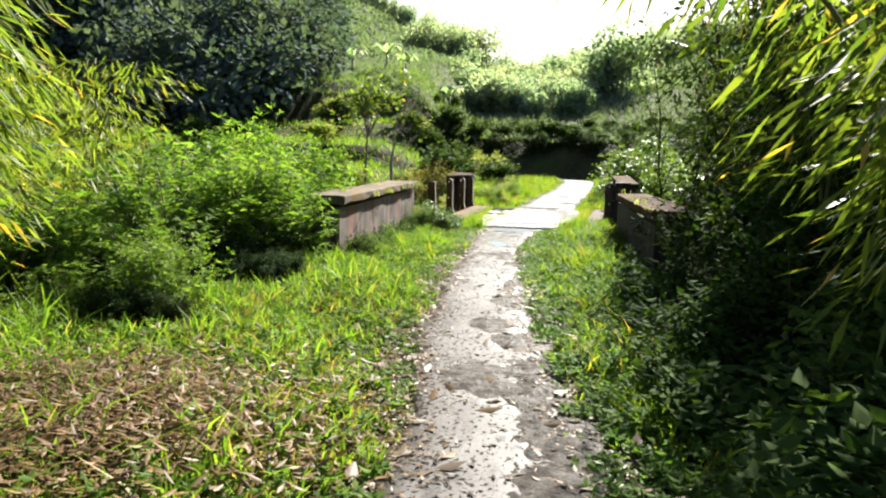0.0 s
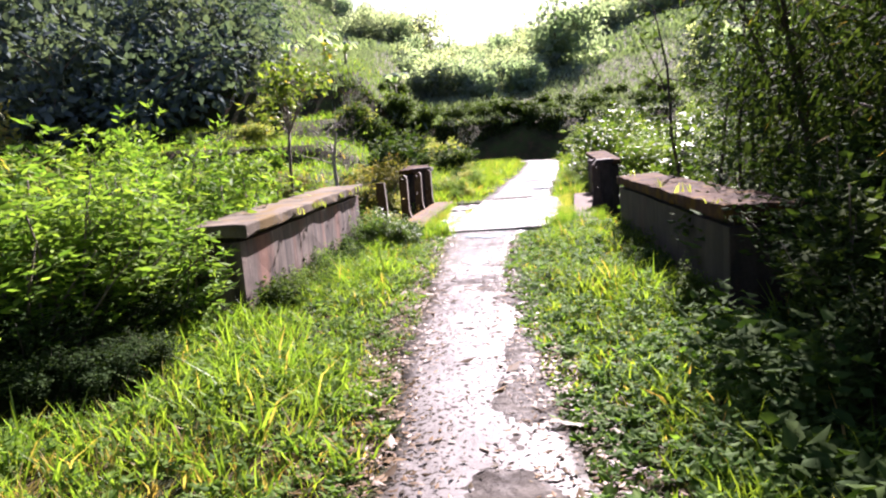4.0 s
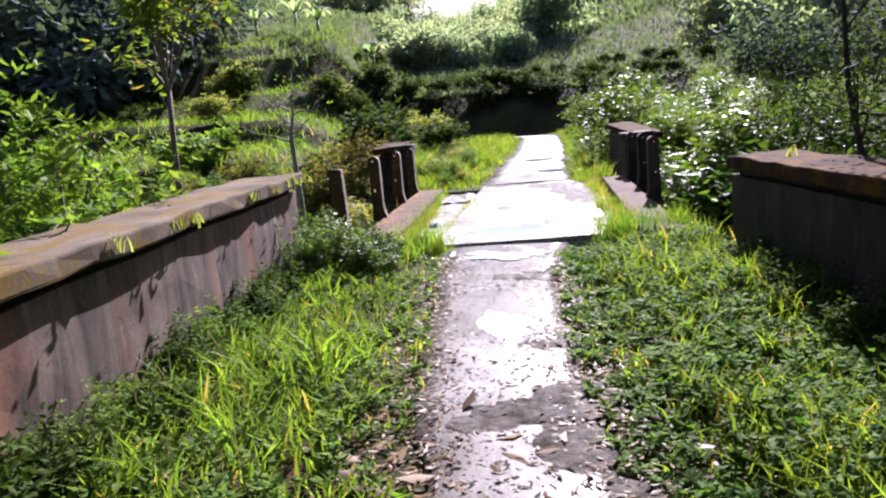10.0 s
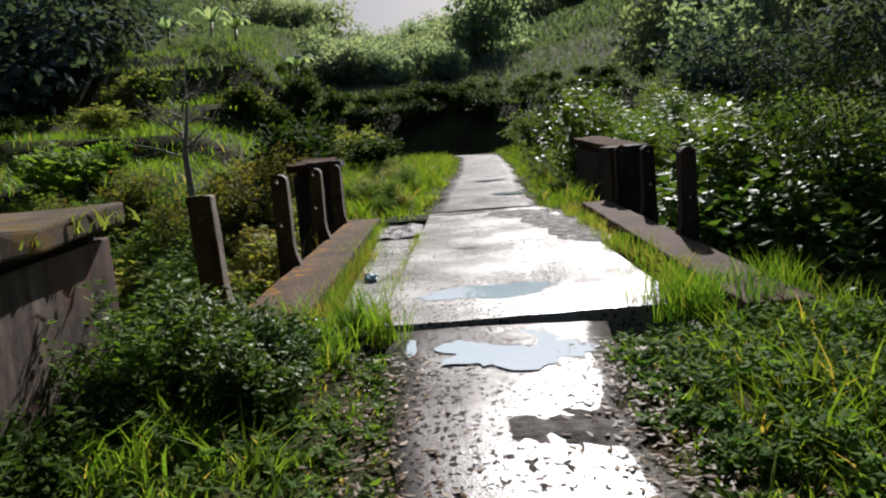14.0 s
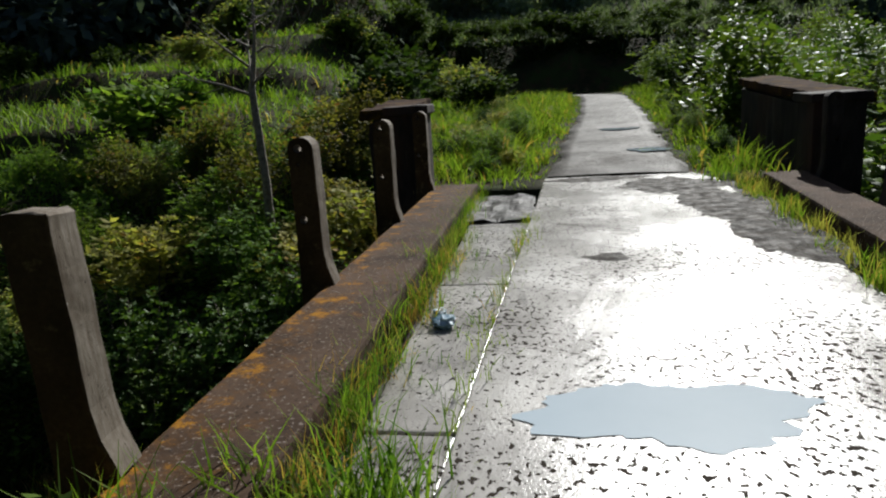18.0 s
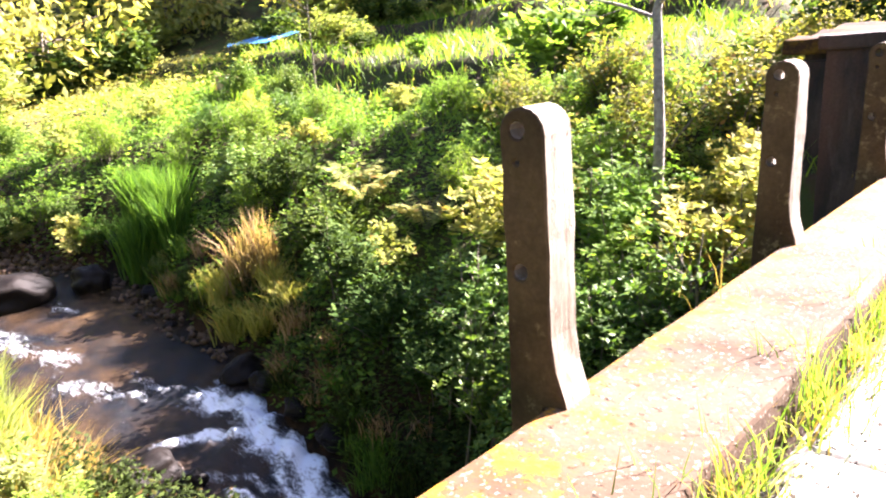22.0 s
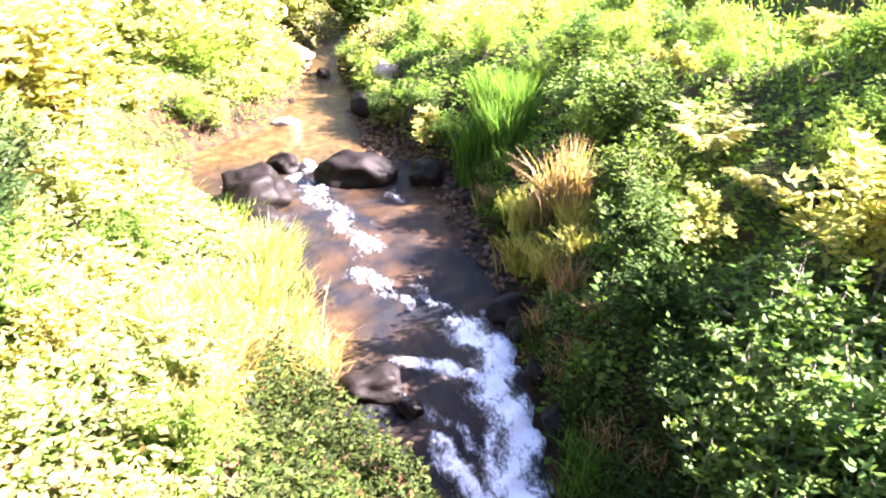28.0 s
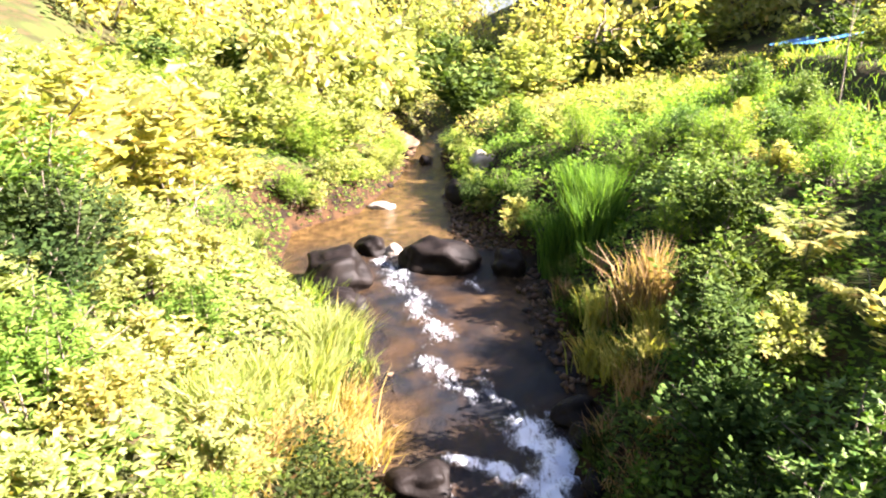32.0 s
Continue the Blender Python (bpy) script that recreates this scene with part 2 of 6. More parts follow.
def water_material():
    """Clear brown water over a dark bed, turning white where it breaks."""
    k = Nodes("stream_water")
    silt = k.node("ShaderNodeAttribute")
    silt.attribute_name = "shallow"
    rapid = k.node("ShaderNodeAttribute")
    rapid.attribute_name = "rapid"
    bed = k.mix(k.ramp(k.noise(1.1, 4.0), (0.4, 0.0), (0.65, 1.0)), (0.009, 0.0095, 0.011), (0.03, 0.019, 0.011))
    pebbles = k.ramp(k.noise(3.5, 5.0, 0.7), (0.42, (0.035, 0.02, 0.007)), (0.62, (0.1, 0.06, 0.02)))
    calm = k.mix(silt.outputs["Fac"], bed, pebbles)
    torn = k.mix(0.4, k.noise(9.0, 7.0, 0.74, stretch=(0.5, 1.15, 1), distort=1.3), k.noise(3.4, 5.0, 0.7, stretch=(0.6, 1.1, 1), distort=1.0))
    push = k.node("ShaderNodeMath")
    push.operation = "MULTIPLY_ADD"
    k.link(rapid.outputs["Fac"], push.inputs[0])
    push.inputs[1].default_value = 0.36
    k.link(torn, push.inputs[2])
    lace = k.ramp(push.outputs[0], (0.65, 0.0), (0.74, 0.22), (0.84, 1.0))
    base = k.mix(lace, calm, (0.72, 0.78, 0.84))
    rough = k.mix(lace, (0.08, 0.08, 0.08), (0.6, 0.6, 0.6))
    ripple = k.mix(0.5, k.noise(5.0, 4.0, stretch=(0.6, 1, 1)), k.noise(16.0, 3.0))
    k.bump(k.mix(0.5, ripple, torn), 0.8, 0.1)
    return k.done(base, rough, spec=0.12)


def plain_material(name, a, b, rough=0.6, scale=12.0, bump=0.2):
    k = Nodes(name)
    base = k.mix(k.ramp(k.noise(scale, 5.0), (0.35, 0.0), (0.65, 1.0)), a, b)
    k.bump(k.noise(scale * 3, 4.0, 0.65), bump, 0.02)
    return k.done(base, rough, spec=0.35)


M = {
    "path": path_material("wet_concrete", (0.055, 0.048, 0.042), (0.13, 0.118, 0.108), 0.52, 0.2, 0.2),
    "wet_path": path_material("soaked_concrete", (0.085, 0.076, 0.068), (0.18, 0.168, 0.155), 0.6, 0.0, 0.6),
    "slab": path_material("wet_slab_concrete", (0.22, 0.205, 0.185), (0.4, 0.38, 0.35), 0.58, 0.02, 0.85),
    "road": path_material("damp_concrete", (0.056, 0.05, 0.044), (0.13, 0.12, 0.108), 0.52, 0.42, 0.12),
    "soil": soil_material(),
    "wall": concrete_material("weathered_concrete", (0.17, 0.128, 0.103), (0.08, 0.06, 0.047), (0.026, 0.018, 0.015)),
    # darker copy of the wall concrete: staining, plus shade put into the colour
    "dark_wall": concrete_material("stained_shade_concrete", (0.056, 0.042, 0.034), (0.024, 0.018, 0.015), (0.012, 0.009, 0.008)),
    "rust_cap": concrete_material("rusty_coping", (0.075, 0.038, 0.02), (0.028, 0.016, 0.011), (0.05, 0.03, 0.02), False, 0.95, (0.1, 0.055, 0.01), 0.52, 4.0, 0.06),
    "cap": concrete_material("mossy_cap", (0.155, 0.122, 0.088), (0.06, 0.047, 0.032), (0.08, 0.07, 0.04), False, 0.9, (0.13, 0.085, 0.025), 0.5, 2.4, 0.12),
    "post": post_material(),
    # brown post concrete with the side faces' shade put into its colour
    "side_shade": concrete_material("shaded_side_concrete", (0.095, 0.062, 0.03), (0.04, 0.026, 0.013), (0.016, 0.011, 0.007), False, 0.9, (0.13, 0.095, 0.045), 0.58, 9.0, 0.1),
    "kerb": kerb_material(),
    "deck": concrete_material("dry_slab", (0.34, 0.31, 0.27), (0.17, 0.15, 0.13), (0.1, 0.09, 0.07), False, 0.6),
    "mud": rock_material("black_mud", (0.012, 0.011, 0.01), (0.045, 0.038, 0.03), 0.5),
    "stone": rock_material("abutment_stone", (0.06, 0.05, 0.045), (0.15, 0.13, 0.11), 0.7),
    "rock": rock_material("wet_boulder", (0.005, 0.0038, 0.0032), (0.0145, 0.011, 0.0092), 0.5),
    "brown_rock": rock_material("brown_stone", (0.06, 0.035, 0.02), (0.16, 0.11, 0.07), 0.5),
    "pale_rock": rock_material("dry_boulder", (0.2, 0.17, 0.14), (0.4, 0.36, 0.3), 0.7),
    "water": water_material(),
    "bark": plain_material("bark", (0.07, 0.055, 0.04), (0.17, 0.14, 0.1), 0.85, 14.0, 0.8),
    "culm": plain_material("bamboo_culm", (0.07, 0.085, 0.03), (0.16, 0.15, 0.06), 0.45, 3.0, 0.1),
    "litter": leaf_material("fallen_leaf", (0.06, 0.034, 0.014), (0.2, 0.12, 0.055), None, 0.15, 0.52),
    "dark_litter": leaf_material("rotting_leaf", (0.02, 0.014, 0.009), (0.12, 0.08, 0.045), None, 0.1, 0.62),
    "grass": leaf_material("grass_blade", (0.075, 0.135, 0.018), (0.21, 0.29, 0.035), (0.36, 0.26, 0.09), 0.52, 0.5),
    "plume": leaf_material("plume_blade", (0.24, 0.13, 0.07), (0.46, 0.3, 0.18), None, 0.4, 0.6),
    "dry_grass": leaf_material("dry_grass_blade", (0.24, 0.15, 0.05), (0.42, 0.32, 0.12), None, 0.4, 0.52),
    "herb": leaf_material("herb_leaf", (0.045, 0.1, 0.017), (0.14, 0.225, 0.038), None, 0.45, 0.65),
    "bright": leaf_material("bright_shrub_leaf", (0.07, 0.14, 0.022), (0.2, 0.285, 0.05), None, 0.45, 0.6),
    "glossy": leaf_material("glossy_shrub_leaf", (0.045, 0.1, 0.02), (0.14, 0.21, 0.045), None, 0.3, 0.48, 0.13),
    "olive": leaf_material("olive_shrub_leaf", (0.1, 0.1, 0.025), (0.24, 0.21, 0.055), (0.22, 0.12, 0.05), 0.45, 0.62),
    # dark foliage; its low values also put east-side shade into the colour
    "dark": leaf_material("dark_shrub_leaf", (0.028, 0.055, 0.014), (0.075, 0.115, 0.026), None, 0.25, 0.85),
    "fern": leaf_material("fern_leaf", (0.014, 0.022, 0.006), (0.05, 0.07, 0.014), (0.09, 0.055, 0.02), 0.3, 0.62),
    "yellow": leaf_material("yellow_shrub_leaf", (0.16, 0.185, 0.05), (0.38, 0.37, 0.13), (0.42, 0.28, 0.1), 0.45, 0.6),
    "bamboo": leaf_material("bamboo_leaf", (0.07, 0.115, 0.02), (0.2, 0.24, 0.04), (0.36, 0.25, 0.05), 0.5, 0.52),
    # darker copy of the bamboo leaf, with shade put into its colour
    "shade_bamboo": leaf_material("shaded_bamboo_leaf", (0.02, 0.04, 0.01), (0.06, 0.085, 0.02), (0.15, 0.11, 0.03), 0.3, 0.9),
    # leaf colour kept very dark to stand in for shade
    "shade": leaf_material("shade_leaf", (0.014, 0.028, 0.009), (0.045, 0.07, 0.018), None, 0.2, 0.9),
    # pale blue-green: distance haze is put into these four leaf colours
    "forest": leaf_material("haze_forest_leaf", (0.058, 0.084, 0.084), (0.12, 0.16, 0.155), None, 0.25, 0.9),
    "far_grass": leaf_material("haze_grass_blade", (0.15, 0.2, 0.15), (0.25, 0.3, 0.22), None, 0.25, 0.9),
    "ridge": leaf_material("haze_ridge_leaf", (0.18, 0.22, 0.24), (0.28, 0.32, 0.34), None, 0.65, 0.9),
    "hill": leaf_material("haze_far_leaf", (0.2, 0.26, 0.25), (0.3, 0.36, 0.34), None, 0.5, 0.75),
}

# ---- mesh helpers ----
rng = np.random.default_rng(7)


def mesh_np(name, verts, tris, material, smooth=False):
    """A mesh from arrays of vertices and triangles or quads."""
    tris = np.asarray(tris, np.int32)
    n = tris.shape[1]
    me = bpy.data.meshes.new(name)
    me.vertices.add(len(verts))
    me.vertices.foreach_set("co", np.asarray(verts, np.float32).ravel())
    me.loops.add(tris.size)
    me.loops.foreach_set("vertex_index", tris.ravel())
    me.polygons.add(len(tris))
    me.polygons.foreach_set("loop_start", np.arange(0, tris.size, n, dtype=np.int32))
    me.polygons.foreach_set("loop_total", np.full(len(tris), n, np.int32))
    if smooth:
        me.polygons.foreach_set("use_smooth", np.ones(len(tris), bool))
    me.materials.append(material)
    me.update(calc_edges=True)
    me.validate()
    return me


def part(name, data, material=None, parent=None, label=""):
    """Links a bmesh or a mesh as one object, under a parent if one is given."""
    if isinstance(data, bmesh.types.BMesh):
        me = bpy.data.meshes.new(name)
        data.to_mesh(me)
        data.free()
        me.materials.append(material)
        data = me
    ob = new(name, data)
    if parent:
        ob.parent = parent
    if label:
        ob["label"] = label
    return ob


def empty(name, place, label, category, group="", kind=""):
    ob = new(name)
    ob.location = place
    ob.empty_display_size = 0.2
    return tagged(ob, label, category, group, kind)


def join_geo(*geos):
    """Joins (verts, faces) pairs."""
    vs, fs, n = [], [], 0
    for v, f in geos:
        vs.append(v)
        fs.append(np.asarray(f) + n)
        n += len(v)
    return np.concatenate(vs), np.concatenate(fs)


def unit(v):
    return v / np.maximum(np.linalg.norm(v, axis=-1, keepdims=True), 1e-6)


def leaves(base, way, up, length, width, fold=0.25, droop=0.0):
    """Folded four-cornered leaves: base points, directions, rough normals, lengths and widths."""
    n = len(base)
    way = unit(way)
    side = unit(np.cross(way, up))
    nor = np.cross(side, way)
    L, W = np.broadcast_to(length, n)[:, None], np.broadcast_to(width, n)[:, None]
    mid = base + way * L * 0.45
    sag = np.array([0, 0, -1.0]) * L * droop
    a, tip = base, base + way * L + sag
    lft = mid + side * W * 0.5 - nor * W * fold + sag * 0.25
    rgt = mid - side * W * 0.5 - nor * W * fold + sag * 0.25
    v = np.stack([a, lft, tip, rgt], 1).reshape(-1, 3)
    i = np.arange(n)[:, None] * 4
    return v, np.concatenate([i + [0, 2, 1], i + [0, 3, 2]])


def blades(base, lean, height, width):
    """Curved grass blades of two joints: foot points, sideways lean vectors, heights and widths."""
    n = len(base)
    h, w = height[:, None], width[:, None]
    ang = rng.uniform(0, 2 * np.pi, n)
    side = np.stack([np.cos(ang), np.sin(ang), 0 * ang], 1)
    up = np.array([0, 0, 1.0])
    mid = base + up * h * 0.55 + lean * h * 0.35
    tip = base + up * h * 0.9 + lean * h * 1.0
    v = np.stack([base - side * w / 2, base + side * w / 2, mid - side * w * 0.4, mid + side * w * 0.4, tip], 1).reshape(-1, 3)
    i = np.arange(n)[:, None] * 5
    return v, np.concatenate([i + [0, 1, 3], i + [0, 3, 2], i + [2, 3, 4]])


def tube(points, radii, sides=7):
    """A tapering tube along a line of points, as triangles."""
    p = np.asarray(points, float)
    t = unit(np.gradient(p, axis=0))
    ref = np.array([0.31, 0.95, 0.1])
    s = unit(np.cross(t, ref))
    u = np.cross(s, t)
    a = np.linspace(0, 2 * np.pi, sides, endpoint=False)
    ring = s[:, None] * np.cos(a)[None, :, None] + u[:, None] * np.sin(a)[None, :, None]
    v = (p[:, None] + ring * np.asarray(radii, float)[:, None, None]).reshape(-1, 3)
    f = []
    for k in range(len(p) - 1):
        for j in range(sides):
            b, c = k * sides + j, k * sides + (j + 1) % sides
            f += [(b, c, c + sides), (b, c + sides, b + sides)]
    v = np.concatenate([v, p[-1:]])
    e = len(v) - 1
    f += [((len(p) - 1) * sides + j, (len(p) - 1) * sides + (j + 1) % sides, e) for j in range(sides)]
    return v, np.array(f)


def box(bm, x0, x1, y0, y1, z0, z1, bevel=0.0):
    m = Matrix.LocRotScale(((x0 + x1) / 2, (y0 + y1) / 2, (z0 + z1) / 2), None, (x1 - x0, y1 - y0, z1 - z0))
    vs = bmesh.ops.create_cube(bm, size=1, matrix=m)["verts"]
    if bevel:
        es = list({e for v in vs for e in v.link_edges})
        bmesh.ops.bevel(bm, geom=es, offset=bevel, segments=2, affect="EDGES", profile=0.6)
    return bm


def roughen(bm, cuts, amount, scale=1.5):
    """Cuts the long edges and wears the surface with noise."""
    bmesh.ops.subdivide_edges(bm, edges=[e for e in bm.edges if e.calc_length() > 0.15], cuts=cuts, use_grid_fill=True)
    for v in bm.verts:
        v.co += noise.noise_vector(v.co * scale) * amount
    return bm


# ---- the lie of the land ----
def smooth(a, b, v):
    s = np.clip((v - a) / (b - a), 0, 1)
    return s * s * (3 - 2 * s)


def road_z(y):
    return np.interp(y, [-50, 10, 18, 27, 33, 42, 54, 62, 90, 400], [0, 0.0, 0.06, 0.12, 0.27, 0.5, 0.85, 1.2, 2, 4])


def road_x(y):
    return np.interp(y, [-30, 0, 4, 6.6, 8.8, 10.7, 12.5, 14, 16.4, 18, 27, 31, 40, 50, 54, 57], [0.9, -0.15, -0.5, -0.87, -1.08, -1.24, -1.35, -1.41, -1.43, -1.28, -0.7, -0.4, 0.4, 1.0, 1.0, 0.4])


SHORE_X = [-90, -60, -40, -34.5, -29.8, -24.8, -22.9, -20.2, -19, -17.4, -15.5, -14.3, -13.1, -12.5, -11.3, -10.6, -10, -9, -7, -3, 6, 30, 80]
SHORE_SOUTH = [45, 30, 22.9, 22.6, 22.15, 20.9, 19.1, 19.2, 19.5, 20.0, 21.3, 21.8, 21.7, 21.5, 21.5, 22.1, 22.9, 23.2, 22.9, 21.9, 20.6, 18.5, 10.5]
SHORE_NORTH = [47, 32, 24.6, 24.0, 24.1, 24.1, 24.6, 25.6, 26.2, 25.5, 25.45, 25.55, 25.4, 24.9, 24.75, 24.68, 24.6, 24.46, 24.4, 23.4, 23.4, 21.5, 13.5]


def path_half(y):
    return np.interp(y, [-12, 4, 9, 11, 14, 14.8, 16.5, 18], [0.5, 0.52, 0.55, 0.47, 0.49, 0.54, 0.62, 0.74])


def stream_y(x):
    return (np.interp(x, SHORE_X, SHORE_SOUTH) + np.interp(x, SHORE_X, SHORE_NORTH)) / 2


def stream_z(x):
    return np.interp(x, [-90, -40, -28, -20, -14, -11.5, -9.5, -7, 5, 80], [-1.2, -2.6, -3.05, -3.5, -4.15, -4.4, -4.9, -5.3, -5.6, -8])


def stream_w(x):
    return (np.interp(x, SHORE_X, SHORE_NORTH) - np.interp(x, SHORE_X, SHORE_SOUTH)) / 2


def wave(x, y, s, seed=0.0):
    return np.sin(x * s + seed) * np.cos(y * s * 1.13 + seed * 2.1) + 0.5 * np.sin(x * s * 2.3 + y * s * 1.7 + seed)


def height(x, y):
    x, y = np.asarray(x, float), np.asarray(y, float)
    z = road_z(y) + 0 * x
    z = z + 0.03 * wave(x, y, 1.9) * smooth(0.6, 1.4, np.abs(x - road_x(y)))
    # terraces on the far side of the stream
    step = np.interp(y + 0.12 * x, [30, 33, 34, 41, 42, 50, 51.5, 60, 62, 75], [0, 0.1, 1.0, 1.2, 2.3, 2.5, 3.9, 4.1, 5.2, 6.5])
    z = z + step * smooth(-5, -11, x + 0.10 * (y - 30))
    # the bank across the end of the road, and the slopes above it
    back = np.interp(y - 0.1 * np.abs(x), [57.6, 58.7, 70, 85, 110, 200, 320, 900], [0, 2.7, 3.3, 5.2, 9.5, 21, 24, 18])
    z = z + back
    hill_l = smooth(0, 70, (y - 70) * 0.12 - (x + 25) * 1.0) * 25 * smooth(46, 72, y - 0.25 * (x + 22)) * smooth(420, 200, y)
    hill_r = smooth(0, 60, (x - 9) + 0.22 * (y - 45)) * 11 * smooth(22, 50, y) + smooth(30, 160, x) * 10
    z = z + hill_l + hill_r + 0.25 * wave(x, y, 0.21, 2.0) * smooth(6, 20, np.abs(x + 1.3))
    z = z + 22 * smooth(-46, -130, x) * smooth(60, 30, y) + 5 * smooth(-12, -45, x) * smooth(16, 4, y)
    # the side slopes beside the causeway before the bridge
    z = z - 1.5 * smooth(-4.6, -9, x) * smooth(2, 9, y) * smooth(40, 22, y) - 1.2 * smooth(1.9, 6, x) * smooth(6, 12, y) * smooth(40, 26, y)
    # the ravine
    d = np.abs(y - stream_y(x)) - stream_w(x)
    bank = stream_z(x) + np.interp(d, [-3, -0.4, 0, 0.6, 1.5, 4, 8, 14, 24, 60], [-0.6, -0.35, 0.02, 0.7, 1.4, 2.6, 4.3, 7, 14, 200])
    bank = bank + 0.15 * wave(x, y, 1.3, 1.0) * smooth(0, 2, d)
    keep = smooth(-4.5, -4.15, x) * smooth(1.75, 1.4, x) * (1 - smooth(17.5, 17.9, y) * smooth(25.9, 25.5, y))
    cut = np.minimum(z, bank)
    return z * keep + cut * (1 - keep)


def axis(a, b, fine, far):
    mid = np.arange(a, b + fine / 2, fine)
    grow = fine * np.cumsum(1.12 ** np.arange(1, 80))
    grow = grow[grow < far]
    return np.concatenate([(a - grow)[::-1], mid, b + grow])


def build_ground():
    xs, ys = axis(-34, 9, 0.34, 900), axis(-3, 40, 0.34, 900)
    X, Y = np.meshgrid(xs, ys, indexing="ij")
    v = np.stack([X, Y, height(X, Y)], -1).reshape(-1, 3)
    i, j = np.meshgrid(np.arange(len(xs) - 1), np.arange(len(ys) - 1), indexing="ij")
    a = (i * len(ys) + j).ravel()
    q = np.stack([a, a + len(ys), a + len(ys) + 1, a + 1], 1)
    me = mesh_np("ground", v, q, M["soil"], True)
    edge = np.abs(Y - stream_y(X)) - stream_w(X) + 0.4 * wave(X, Y, 1.9, 3.0)
    at = me.attributes.new("shore", "FLOAT", "POINT")
    at.data.foreach_set("value", (smooth(2.0, 0.9, edge) * smooth(-45, -36, X)).ravel().astype(np.float32))
    ob = part("ground", me)
    tagged(ob, "grassy brown earth with a stream ravine and terraced slopes", "ground", kind="structure")


build_ground()


def strip(name, line, halfwidths, thick, material, label, kind="structure", seed=0.0, wobble=0.05):
    """A slab of path that follows a line of (x, y, z), with ragged edges."""
    p = np.array(line, float)
    t = unit(np.gradient(p[:, :2], axis=0))
    s = np.stack([t[:, 1], -t[:, 0]], 1)
    n = 9
    rows = []
    for u in np.linspace(-1, 1, n):
        off = s * (u * np.asarray(halfwidths))[:, None]
        e = abs(u) ** 6 * wobble
        jag = np.sin(p[:, 1] * 1.7 + u * 3 + seed) + 0.6 * np.sin(p[:, 1] * 4.1 + seed * 3 + u) + rng.normal(0, 0.3, len(p))
        off = off + s * (jag * e * np.sign(u))[:, None]
        z = p[:, 2] + 0.006 * np.sin(p[:, 1] * 3.3 + u * 2) - 0.012 * abs(u) ** 4
        rows.append(np.concatenate([p[:, :2] + off, z[:, None]], 1))
    v = np.stack(rows, 1)
    m = len(p)
    low = v[:, [0, -1]] - [0, 0, thick]
    full = np.concatenate([low[:, :1], v, low[:, 1:]], 1)
    k = full.shape[1]
    i, j = np.meshgrid(np.arange(m - 1), np.arange(k - 1), indexing="ij")
    a = (i * k + j).ravel()
    q = np.stack([a, a + 1, a + k + 1, a + k], 1)
    ob = part(name, mesh_np(name, full.reshape(-1, 3), q, material, False))
    return tagged(ob, label, "path", kind=kind)


yy = np.arange(-12, 12.9, 0.12)
strip("path", np.stack([road_x(yy), yy, road_z(yy) + 0.035], 1), path_half(yy), 0.1, M["path"], "narrow damp grey concrete path with stains and leaf litter")
yy = np.append(np.arange(yy[-1] + 0.004, 18.02, 0.12), 18.02)
strip("path", np.stack([road_x(yy), yy, road_z(yy) + 0.035], 1), path_half(yy), 0.1, M["wet_path"], "narrow wet grey concrete path with dark stains and litter")
yy = np.arange(27.0, 51.2, 0.3)
line = [(road_x(y), y, road_z(y) + 0.035) for y in yy]
line += [(1.0 - 7.5 * (1 - math.cos(a)), 51.2 + 4.6 * math.sin(a), road_z(51.2 + 4.6 * math.sin(a)) + 0.045) for a in np.linspace(0.1, 1.5, 14)]
strip("road", line, np.full(len(line), 1.0), 0.12, M["road"], "damp grey concrete track climbing gently and bending away", seed=2.0)


# ---- bridge ----
def build_bridge():
    br = empty("bridge", (0, 0, 0), "old grey concrete bridge over a rocky stream", "bridge")
    bm = bmesh.new()
    box(bm, -2.22, 0.14, 18.14, 26.98, -0.12, 0.13, 0.012)
    for v in bm.verts:
        v.co.x += 0.05 * (v.co.y - 18.14)
    roughen(bm, 14, 0.006, 3.0)
    part("roadway_slab", bm, M["slab"], br, "wet pale concrete roadway slab")
    for y0, y1 in ((18.2, 19.02), (19.05, 21.4), (21.43, 23.85)):
        bm = bmesh.new()
        box(bm, -2.62, -2.24, y0, y1, -0.1, 0.062, 0.012)
        for v in bm.verts:
            if v.co.x > -2.4:
                v.co.x += 0.05 * (v.co.y - 18.14)
        roughen(bm, 8, 0.012, 3.0)
        part("gutter_slab", bm, M["slab"], br, "low pale concrete gutter slab")
    for x0, x1, skew in ((-3.37, -2.78, 0.01), (0.42, 0.92, 0.085)):
        bm = bmesh.new()
        box(bm, x0, x1, 17.6, 26.0, -0.35, 0.225, 0.03)
        for v in bm.verts:
            v.co.x += skew * (v.co.y - 18.5)
        roughen(bm, 16, 0.012, 2.5)
        part("kerb", bm, M["kerb"], br, "brown kerb beam with orange lichen")
    bm = bmesh.new()
    box(bm, -2.72, -1.92, 23.88, 25.7, -0.12, 0.085, 0.02)
    roughen(bm, 12, 0.05, 5.0)
    part("debris_bed", bm, M["mud"], br, "black mud and rotting leaves in the gutter")
    bm = bmesh.new()
    box(bm, -3.33, 1.4, 17.55, 27.2, -0.75, -0.13)
    part("deck", bm, M["stone"], br, "dark concrete deck")
    for y0, y1 in ((16.9, 17.9), (25.4, 26.4)):
        bm = bmesh.new()
        box(bm, -3.32, 1.38, y0, y1, -6.2, -0.3, 0.03)
        roughen(bm, 10, 0.04, 1.2)
        part("abutment", bm, M["stone"], br, "dark wet stone abutment")
    return br


bridge = build_bridge()


